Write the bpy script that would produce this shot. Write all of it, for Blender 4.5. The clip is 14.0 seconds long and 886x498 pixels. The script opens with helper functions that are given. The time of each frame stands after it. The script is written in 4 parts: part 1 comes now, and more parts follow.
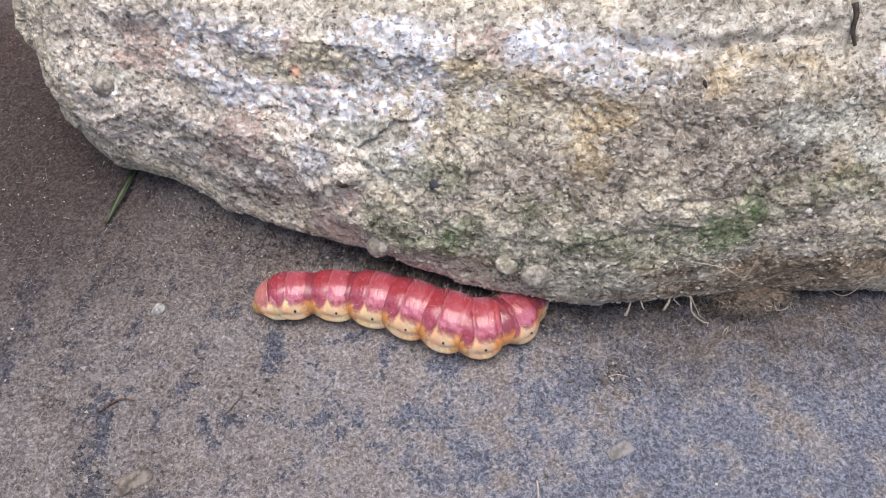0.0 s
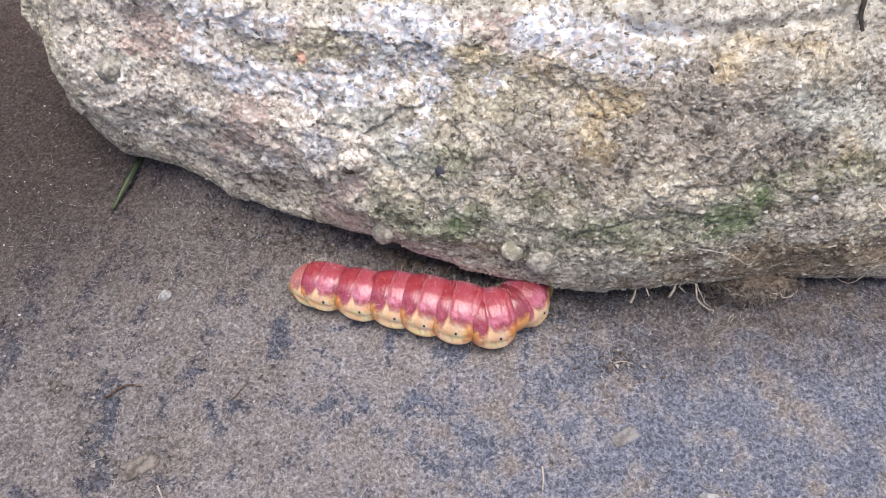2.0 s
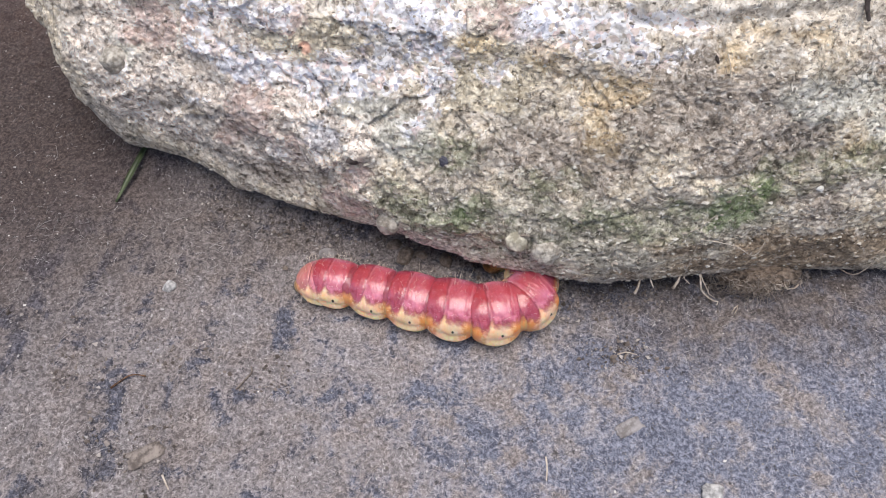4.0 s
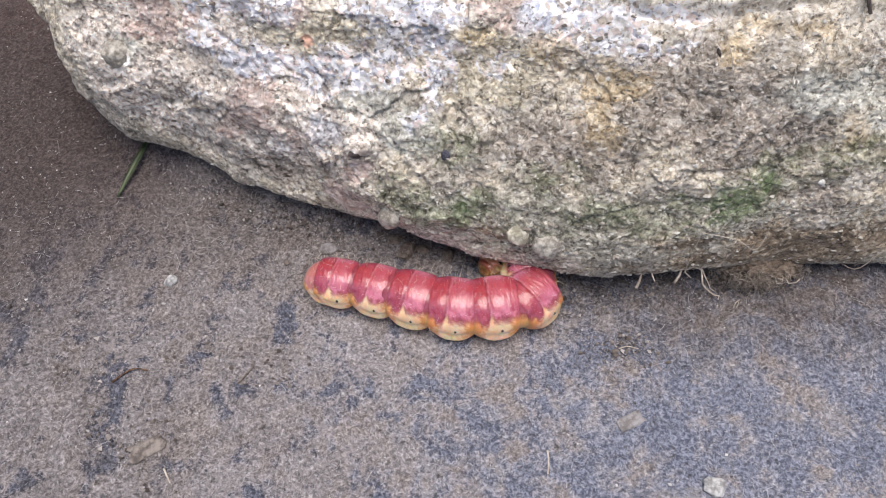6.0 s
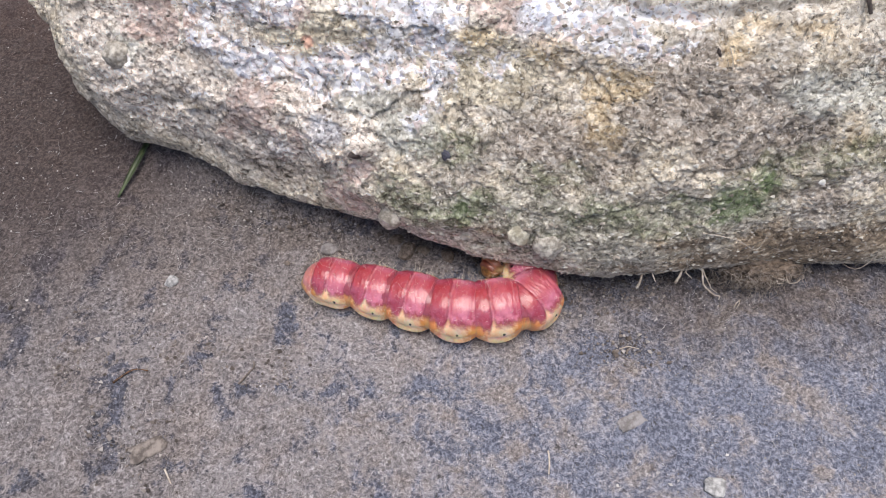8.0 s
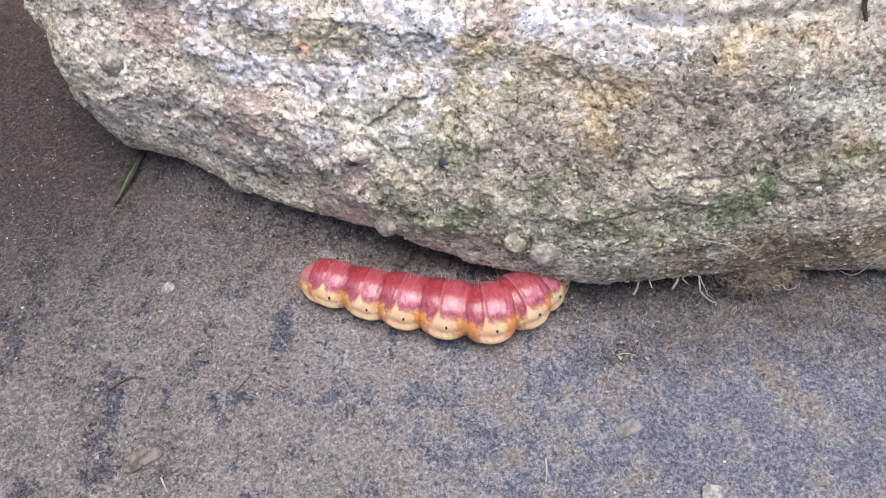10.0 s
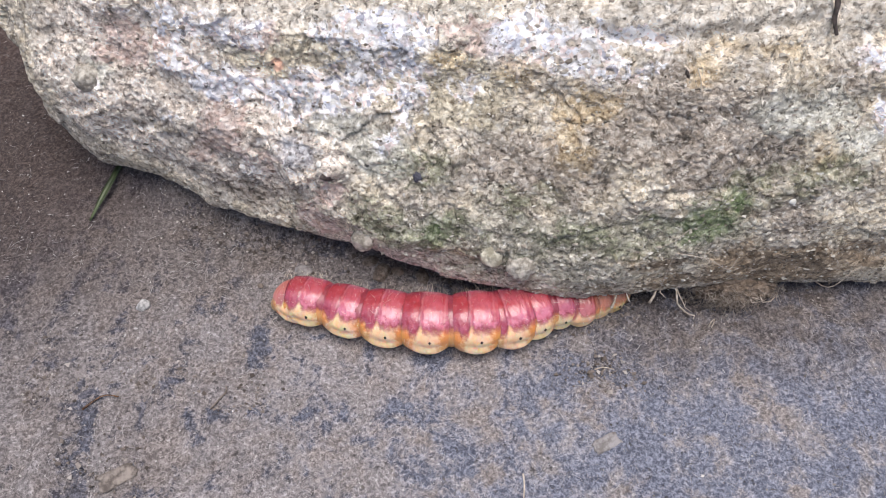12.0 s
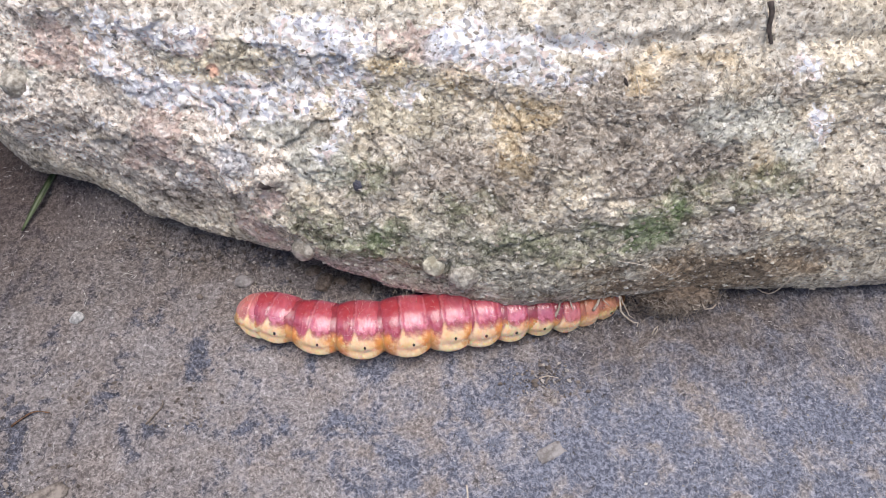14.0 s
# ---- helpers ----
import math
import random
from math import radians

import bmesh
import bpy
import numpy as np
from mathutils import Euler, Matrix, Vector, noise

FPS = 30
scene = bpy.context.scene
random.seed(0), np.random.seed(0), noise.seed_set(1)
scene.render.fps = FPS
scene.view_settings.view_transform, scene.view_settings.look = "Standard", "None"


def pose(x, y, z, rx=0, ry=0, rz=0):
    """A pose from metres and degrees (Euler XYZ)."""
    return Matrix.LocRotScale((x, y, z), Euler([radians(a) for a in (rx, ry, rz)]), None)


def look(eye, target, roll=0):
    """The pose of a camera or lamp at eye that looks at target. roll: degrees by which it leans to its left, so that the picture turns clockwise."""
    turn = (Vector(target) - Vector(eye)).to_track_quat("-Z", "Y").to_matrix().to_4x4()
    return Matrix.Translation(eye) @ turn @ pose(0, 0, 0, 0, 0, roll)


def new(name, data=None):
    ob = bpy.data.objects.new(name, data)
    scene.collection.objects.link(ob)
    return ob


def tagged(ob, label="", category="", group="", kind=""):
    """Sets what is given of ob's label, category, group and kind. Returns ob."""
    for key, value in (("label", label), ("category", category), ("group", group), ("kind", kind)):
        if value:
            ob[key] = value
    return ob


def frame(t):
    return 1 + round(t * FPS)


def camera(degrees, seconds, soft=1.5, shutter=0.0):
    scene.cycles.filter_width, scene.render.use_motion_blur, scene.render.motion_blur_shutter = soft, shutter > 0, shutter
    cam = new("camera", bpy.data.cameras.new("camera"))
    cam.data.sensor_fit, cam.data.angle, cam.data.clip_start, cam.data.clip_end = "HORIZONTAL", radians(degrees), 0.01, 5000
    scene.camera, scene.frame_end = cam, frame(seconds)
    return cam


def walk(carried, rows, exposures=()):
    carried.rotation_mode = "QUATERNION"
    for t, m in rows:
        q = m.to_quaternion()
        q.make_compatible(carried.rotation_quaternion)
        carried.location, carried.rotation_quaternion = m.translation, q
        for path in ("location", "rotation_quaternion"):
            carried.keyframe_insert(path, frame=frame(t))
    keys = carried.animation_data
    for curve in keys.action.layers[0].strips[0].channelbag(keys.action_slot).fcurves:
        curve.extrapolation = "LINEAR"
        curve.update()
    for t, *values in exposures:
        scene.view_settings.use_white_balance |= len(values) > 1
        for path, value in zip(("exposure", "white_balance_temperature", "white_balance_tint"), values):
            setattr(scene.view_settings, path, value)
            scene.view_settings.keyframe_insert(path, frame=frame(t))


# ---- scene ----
cam = camera(56.59, 14.0, soft=1.05)
PATH = [
    (0, (0.00813, -0.00844, 0.17304), (-0.0689, 1.0596, -1.5162), -2.55),
    (0.5, (0.00787, -0.00888, 0.17283), (-0.0691, 1.0562, -1.5182), -2.51),
    (1, (0.00781, -0.00912, 0.17279), (-0.0708, 1.0508, -1.5214), -2.59),
    (1.5, (0.00768, -0.00941, 0.17264), (-0.0735, 1.0469, -1.5237), -2.69),
    (2, (0.00767, -0.00962, 0.17255), (-0.0774, 1.0423, -1.5264), -2.89),
    (2.5, (0.00744, -0.00998, 0.17237), (-0.0786, 1.0404, -1.5274), -2.88),
    (3, (0.00754, -0.01000, 0.17234), (-0.0822, 1.0350, -1.5306), -3.07),
    (5.5, (0.00745, -0.01096, 0.17185), (-0.0868, 1.0237, -1.5371), -3.29),
    (6, (0.00718, -0.01144, 0.17158), (-0.0855, 1.0277, -1.5347), -3.20),
    (6.5, (0.00717, -0.01132, 0.17175), (-0.0858, 1.0261, -1.5356), -3.25),
    (7, (0.00722, -0.01135, 0.17176), (-0.0867, 1.0263, -1.5354), -3.28),
    (7.5, (0.00720, -0.01137, 0.17177), (-0.0863, 1.0263, -1.5354), -3.27),
    (8, (0.00715, -0.01156, 0.17154), (-0.0867, 1.0295, -1.5336), -3.29),
    (10.5, (0.00726, -0.01097, 0.17176), (-0.0786, 1.0434, -1.5256), -2.99),
    (11, (0.00797, -0.01080, 0.17171), (-0.0771, 1.0488, -1.5224), -3.00),
    (11.5, (0.00906, -0.01020, 0.17182), (-0.0703, 1.0548, -1.5192), -2.85),
    (12, (0.01033, -0.00975, 0.17152), (-0.0546, 1.0632, -1.5151), -2.32),
    (12.5, (0.01077, -0.00987, 0.17100), (-0.0332, 1.0737, -1.5095), -1.41),
    (13, (0.01228, -0.00923, 0.17059), (-0.0090, 1.0773, -1.5084), -0.48),
    (13.5, (0.01328, -0.00900, 0.17018), (0.0159, 1.0813, -1.5065), 0.45),
    (14, (0.01427, -0.00840, 0.16981), (0.0450, 1.0819, -1.5066), 1.64),
]
walk(cam, [(t, look(eye, target, roll)) for t, eye, target, roll in PATH], exposures=[(0.0, -0.14), (1.0, -0.12), (2.0, -0.05), (14.0, -0.03)])

# ---- world and light: a bright overcast day ----
ELEV, TURN = radians(84), radians(140)
world = bpy.data.worlds.new("sky")
scene.world = world
world.use_nodes = True
wn = world.node_tree.nodes
sky = wn.new("ShaderNodeTexSky")
sky.sky_type, sky.sun_disc = "NISHITA", False
sky.sun_elevation, sky.sun_rotation, sky.dust_density = ELEV, TURN, 4.0
wn["Background"].inputs["Strength"].default_value = 0.125
world.node_tree.links.new(sky.outputs[0], wn["Background"].inputs["Color"])
sun = new("sun", bpy.data.lights.new("sun", "SUN"))
sun.data.energy, sun.data.angle, sun.data.color = 3.35, radians(45), (1.0, 0.965, 0.93)
toward = Vector((math.sin(TURN) * math.cos(ELEV), math.cos(TURN) * math.cos(ELEV), math.sin(ELEV)))
sun.matrix_world = look(toward, (0, 0, 0))


# ---- noise for shapes ----
def lattice(ix, iy, iz, seed):
    h = (ix.astype(np.int64) * 374761393 + iy.astype(np.int64) * 668265263 + iz.astype(np.int64) * 2147483647 + seed * 974711) & 0xFFFFFFFF
    h = ((h ^ (h >> 13)) * 1274126177) & 0xFFFFFFFF
    h = ((h ^ (h >> 16)) * 2246822519) & 0xFFFFFFFF
    return ((h ^ (h >> 15)) & 0xFFFF) / 32767.5 - 1.0


def grain(p, size, seed=0):
    """Smooth noise from -1 to 1 with lumps of that size, in metres."""
    q = p / size + 1000.5
    i = np.floor(q)
    f = q - i
    f = f * f * f * (f * (f * 6 - 15) + 10)
    out = 0
    for a in (0, 1):
        for b in (0, 1):
            for c in (0, 1):
                w = (f[..., 0] if a else 1 - f[..., 0]) * (f[..., 1] if b else 1 - f[..., 1]) * (f[..., 2] if c else 1 - f[..., 2])
                out = out + w * lattice(i[..., 0] + a, i[..., 1] + b, i[..., 2] + c, seed)
    return out


def rough(p, size, octaves, seed=0, gain=0.55):
    return sum(grain(p, size / 2 ** n, seed + n) * gain ** n for n in range(octaves))


def facets(p, size, seed=0, slope=1.0):
    """Broken, tilted faces of that size: the relief of the nearest grain, in units of its size."""
    q = p / size + 1000.5
    base = np.floor(q)
    best = np.full(q.shape[:-1], 9.0)
    out = np.zeros(q.shape[:-1])
    for a in (-1, 0, 1):
        for b in (-1, 0, 1):
            for c in (-1, 0, 1):
                k = base + np.array((a, b, c))
                h = [lattice(k[..., 0], k[..., 1], k[..., 2], seed + n) for n in range(7)]
                r = q - k - 0.5 - 0.45 * np.stack(h[:3], -1)
                d = (r * r).sum(-1)
                near = d < best
                best = np.where(near, d, best)
                out = np.where(near, slope * (r[..., 0] * h[3] + r[..., 1] * h[4] + r[..., 2] * h[5]) + 0.4 * h[6], out)
    return out


# ---- mesh helpers ----
def sheet(name, grid, material, wrap=False, smooth=True):
    """A mesh from a grid of places, rows by columns."""
    n, m = grid.shape[:2]
    j = np.arange(m if wrap else m - 1)
    a = (np.arange(n - 1)[:, None] * m + j[None, :]).ravel()
    b = (np.arange(n - 1)[:, None] * m + ((j + 1) % m)[None, :]).ravel()
    quads = np.stack([a, a + m, b + m, b], 1)
    me = bpy.data.meshes.new(name)
    me.vertices.add(n * m)
    me.vertices.foreach_set("co", grid.reshape(-1).astype(np.float32))
    me.loops.add(quads.size)
    me.loops.foreach_set("vertex_index", quads.ravel().astype(np.int32))
    me.polygons.add(len(quads))
    me.polygons.foreach_set("loop_start", (np.arange(len(quads)) * 4).astype(np.int32))
    me.polygons.foreach_set("use_smooth", np.full(len(quads), smooth))
    me.update(calc_edges=True)
    me.validate()
    me.materials.append(material)
    return me


def finish(name, bm, material, parent=None, label="", smooth=True):
    me = bpy.data.meshes.new(name)
    bmesh.ops.recalc_face_normals(bm, faces=bm.faces)
    for f in bm.faces:
        f.smooth = smooth
    bm.to_mesh(me)
    bm.free()
    me.materials.append(material)
    ob = new(name, me)
    if parent:
        ob.parent = parent
    return tagged(ob, label)


def strand(bm, points, r0, r1, sides=4):
    """A thin tapered stem along the points."""
    rings = []
    for k, p in enumerate(points):
        p = Vector(p)
        d = Vector(points[min(k + 1, len(points) - 1)]) - Vector(points[max(k - 1, 0)])
        d.normalize()
        side = d.cross(Vector((0.3, 0.2, 1))).normalized()
        up = side.cross(d)
        r = r0 + (r1 - r0) * k / (len(points) - 1)
        rings.append([bm.verts.new(p + (side * math.cos(a) + up * math.sin(a)) * r) for a in (2 * math.pi * i / sides for i in range(sides))])
    for u, v in zip(rings, rings[1:]):
        for i in range(sides):
            bm.faces.new((u[i], u[(i + 1) % sides], v[(i + 1) % sides], v[i]))
    bm.faces.new(rings[0][::-1])
    bm.faces.new(rings[-1])


# ---- materials ----
class Nodes:
    def __init__(self, name):
        self.mat = bpy.data.materials.new(name)
        self.mat.use_nodes = True
        self.tree = self.mat.node_tree
        self.bsdf = self.tree.nodes["Principled BSDF"]
        self.place = self.tree.nodes.new("ShaderNodeTexCoord").outputs["Object"]

    def node(self, kind, **settings):
        n = self.tree.nodes.new(kind)
        for k, v in settings.items():
            setattr(n, k, v)
        return n

    def put(self, socket, value):
        if isinstance(value, (int, float, tuple)):
            socket.default_value = (*value, 1.0) if isinstance(value, tuple) and len(value) == 3 and socket.type == "RGBA" else value
        else:
            self.tree.links.new(value, socket)

    def noise(self, size, detail=4.0, rough=0.6, where=None, distortion=0.0):
        n = self.node("ShaderNodeTexNoise")
        self.put(n.inputs["Vector"], where or self.place)
        n.inputs["Scale"].default_value, n.inputs["Detail"].default_value = 1.0 / size, detail
        n.inputs["Roughness"].default_value, n.inputs["Distortion"].default_value = rough, distortion
        return n.outputs["Fac"]

    def cells(self, size, out="Color", feature="F1", where=None):
        n = self.node("ShaderNodeTexVoronoi", feature=feature)
        self.put(n.inputs["Vector"], where or self.place)
        n.inputs["Scale"].default_value = 1.0 / size
        return n.outputs[out]

    def ramp(self, value, low, high, a=0.0, b=1.0):
        n = self.node("ShaderNodeMapRange", interpolation_type="SMOOTHSTEP")
        for k, v in (("Value", value), ("From Min", low), ("From Max", high), ("To Min", a), ("To Max", b)):
            self.put(n.inputs[k], v)
        return n.outputs[0]

    def math(self, op, a, b=0.0):
        n = self.node("ShaderNodeMath", operation=op)
        self.put(n.inputs[0], a)
        self.put(n.inputs[1], b)
        return n.outputs[0]

    def mix(self, fac, a, b, how="MIX"):
        n = self.node("ShaderNodeMix", data_type="RGBA", blend_type=how)
        self.put(n.inputs["Factor"], fac)
        self.put(n.inputs["A"], a)
        self.put(n.inputs["B"], b)
        return n.outputs["Result"]

    def colours(self, fac, stops):
        n = self.node("ShaderNodeValToRGB")
        ramp = n.color_ramp
        while len(ramp.elements) < len(stops):
            ramp.elements.new(0.5)
        for e, (at, c) in zip(ramp.elements, stops):
            e.position, e.color = at, (*c, 1)
        self.put(n.inputs[0], fac)
        return n.outputs["Color"]

    def patch(self, centre, radius, where, soft=0.5):
        """1 in a blot round the place, 0 outside it."""
        n = self.node("ShaderNodeVectorMath", operation="SUBTRACT")
        self.put(n.inputs[0], where)
        n.inputs[1].default_value = centre
        s = self.node("ShaderNodeVectorMath", operation="DIVIDE")
        self.put(s.inputs[0], n.outputs[0])
        s.inputs[1].default_value = radius
        l = self.node("ShaderNodeVectorMath", operation="LENGTH")
        self.put(l.inputs[0], s.outputs[0])
        return self.ramp(l.outputs["Value"], 1 + soft, 1 - soft)

    def zone(self, spots, where, fray, soft=0.2):
        """1 inside the joined blots (centre, half width, half height, in millimetres), with a frayed edge."""
        near = None
        for c, a, b in spots:
            n = self.node("ShaderNodeVectorMath", operation="SUBTRACT")
            self.put(n.inputs[0], where)
            n.inputs[1].default_value = Vector(c) * 1e-3 - STONE_BASE
            s = self.node("ShaderNodeVectorMath", operation="DIVIDE")
            self.put(s.inputs[0], n.outputs[0])
            s.inputs[1].default_value = (a * 1e-3, b * 1e-3, b * 1e-3)
            l = self.node("ShaderNodeVectorMath", operation="LENGTH")
            self.put(l.inputs[0], s.outputs[0])
            off = self.math("MULTIPLY", self.math("SUBTRACT", l.outputs["Value"], 1.0), float(min(a, b)))
            near = off if near is None else self.math("MINIMUM", near, off)
        return self.ramp(self.math("ADD", near, fray), 3 * soft, -3 * soft)

    def warped(self, size, amount):
        n = self.node("ShaderNodeTexNoise")
        self.put(n.inputs["Vector"], self.place)
        n.inputs["Scale"].default_value, n.inputs["Detail"].default_value = 1.0 / size, 3.0
        v = self.node("ShaderNodeVectorMath", operation="MULTIPLY_ADD")
        self.put(v.inputs[0], n.outputs["Color"])
        v.inputs[1].default_value = (amount,) * 3
        w = self.node("ShaderNodeVectorMath", operation="ADD")
        self.put(w.inputs[0], self.place)
        w.inputs[1].default_value = (-amount / 2,) * 3
        self.put(v.inputs[2], w.outputs[0])
        return v.outputs[0]

    def bump(self, height, depth, strength=1.0):
        n = self.node("ShaderNodeBump")
        n.inputs["Strength"].default_value, n.inputs["Distance"].default_value = strength, depth
        self.put(n.inputs["Height"], height)
        self.put(self.bsdf.inputs["Normal"], n.outputs[0])

    def done(self, colour=None, rough=None, **other):
        if colour is not None:
            self.put(self.bsdf.inputs["Base Color"], colour)
        if rough is not None:
            self.put(self.bsdf.inputs["Roughness"], rough)
        for k, v in other.items():
            self.put(self.bsdf.inputs[k.replace("_", " ")], v)
        return self.mat


def ground_material():
    m = Nodes("weathered_slab")
    w = m.warped(0.02, 0.014)
    strands = []
    for turn in (0.5, 1.6, 2.7):
        r = m.node("ShaderNodeMapping", vector_type="TEXTURE")
        m.put(r.inputs["Vector"], m.warped(0.0035, 0.0030))
        r.inputs["Rotation"].default_value, r.inputs["Scale"].default_value = (0, 0, turn), (3.0, 0.6, 1.0)
        strands.append(m.noise(0.00062, 3, 0.6, r.outputs[0]))
    felt = m.math("MAXIMUM", m.math("MAXIMUM", strands[0], strands[1]), strands[2])
    fibre = m.math("ADD", m.math("MULTIPLY", m.noise(0.0008, 6, 0.72, distortion=0.5), 0.54), m.math("MULTIPLY", m.math("SUBTRACT", felt, 0.093), 0.46))
    base = m.colours(fibre, [(0.375, (0.070, 0.064, 0.067)), (0.45, (0.170, 0.156, 0.161)), (0.53, (0.290, 0.266, 0.274)), (0.615, (0.52, 0.498, 0.522))])
    warm = m.ramp(m.noise(0.013, 6, 0.68), 0.44, 0.60)
    base = m.mix(m.math("MULTIPLY", warm, 0.42), base, m.mix(m.ramp(fibre, 0.42, 0.58), (0.10, 0.074, 0.060), (0.34, 0.275, 0.235)))
    shift = m.math("MULTIPLY", m.math("SUBTRACT", fibre, 0.5), -0.55)
    dust = m.ramp(m.math("ADD", m.noise(0.018, 6, 0.68, w), m.math("MULTIPLY", shift, -0.6)), 0.50, 0.62)
    base = m.mix(m.math("MULTIPLY", dust, 0.45), base, (0.37, 0.345, 0.355))
    # blue-black mottling, densest on one side
    east = m.patch((0.075, 0.045, 0), (0.085, 0.050, 1), w, 0.8)
    west = m.patch((-0.110, 0.095, 0), (0.035, 0.030, 1), w, 0.8)
    brown_side = m.patch((-0.070, 0.058, 0), (0.080, 0.050, 1), w, 0.8)
    base = m.mix(m.math("MULTIPLY", brown_side, m.ramp(m.noise(0.009, 6, 0.7, w), 0.40, 0.62, 0.10, 0.55)), base, m.mix(m.ramp(fibre, 0.42, 0.60), (0.095, 0.076, 0.070), (0.345, 0.298, 0.286)))
    bias = m.math("ADD", m.math("ADD", m.math("MULTIPLY", m.math("MAXIMUM", east, west), 0.055), m.math("MULTIPLY", brown_side, -0.022)), m.math("MULTIPLY", m.math("SUBTRACT", m.noise(0.030, 3), 0.5), 0.16))
    mottle = m.math("ADD", m.math("ADD", m.noise(0.0088, 8, 0.68, w), m.math("MULTIPLY", shift, 0.55)), bias)
    dark = m.ramp(mottle, 0.515, 0.605)
    base = m.mix(m.math("MULTIPLY", dark, 0.96), base, m.mix(m.ramp(fibre, 0.40, 0.62), (0.017, 0.020, 0.033), (0.165, 0.176, 0.236)))
    halo = m.math("MULTIPLY", m.ramp(mottle, 0.44, 0.54, 0.0, 0.65), east)
    base = m.mix(halo, base, m.mix(m.ramp(fibre, 0.40, 0.60), (0.085, 0.092, 0.132), (0.328, 0.344, 0.425)))
    # rust stain, its colour darkened for the shade in that corner
    rust = m.patch((-0.122, 0.148, 0), (0.056, 0.054, 1), w, 0.6)
    base = m.mix(m.math("MULTIPLY", rust, 0.9), base, m.mix(m.noise(0.003, 5), (0.016, 0.008, 0.006), (0.088, 0.042, 0.030)))
    # dark brown patch that stands in for shade on the slab's left
    soil = m.patch((-0.134, 0.124, 0), (0.062, 0.054, 1), w, 0.7)
    base = m.mix(m.math("MULTIPLY", soil, 0.9), base, m.mix(m.ramp(fibre, 0.40, 0.62), (0.021, 0.016, 0.016), (0.125, 0.096, 0.088)))
    dark_brown = m.patch((-0.095, 0.045, 0), (0.055, 0.050, 1), w, 0.8)
    base = m.mix(m.math("MULTIPLY", dark_brown, m.ramp(m.noise(0.007, 6, 0.7, w), 0.38, 0.60, 0.08, 0.45)), base, m.mix(m.ramp(fibre, 0.40, 0.62), (0.040, 0.033, 0.034), (0.18, 0.155, 0.155)))
    # earth washed out from under the stone, coloured dark to hold its shade
    wash_shade = m.math("MAXIMUM", m.patch((0.075, 0.083, 0), (0.050, 0.016, 1), w, 0.6), m.math("MULTIPLY", m.patch((-0.035, 0.098, 0), (0.055, 0.014, 1), w, 0.6), 0.75))
    base = m.mix(m.math("MULTIPLY", wash_shade, m.ramp(m.noise(0.005, 6, 0.7, w), 0.35, 0.6, 0.35, 0.85)), base, m.mix(m.ramp(fibre, 0.40, 0.62), (0.035, 0.027, 0.024), (0.17, 0.138, 0.125)))
    specks = m.ramp(m.noise(0.0013, 2, 0.5), 0.70, 0.75)
    base = m.mix(m.math("MULTIPLY", specks, 0.55), base, (0.55, 0.53, 0.52))
    pits = m.ramp(m.noise(0.0019, 5, 0.7), 0.41, 0.32)
    base = m.mix(m.math("MULTIPLY", pits, 0.85), base, (0.035, 0.032, 0.033))
    m.bump(m.math("ADD", fibre, m.math("MULTIPLY", m.noise(0.004, 4, 0.7), 0.5)), 0.0004, 0.9)
    return m.done(base, m.ramp(m.noise(0.004, 3), 0.3, 0.7, 0.7, 0.95), Specular_IOR_Level=0.3)


STONE_BASE = Vector((0.05, 0.15, 0.0))


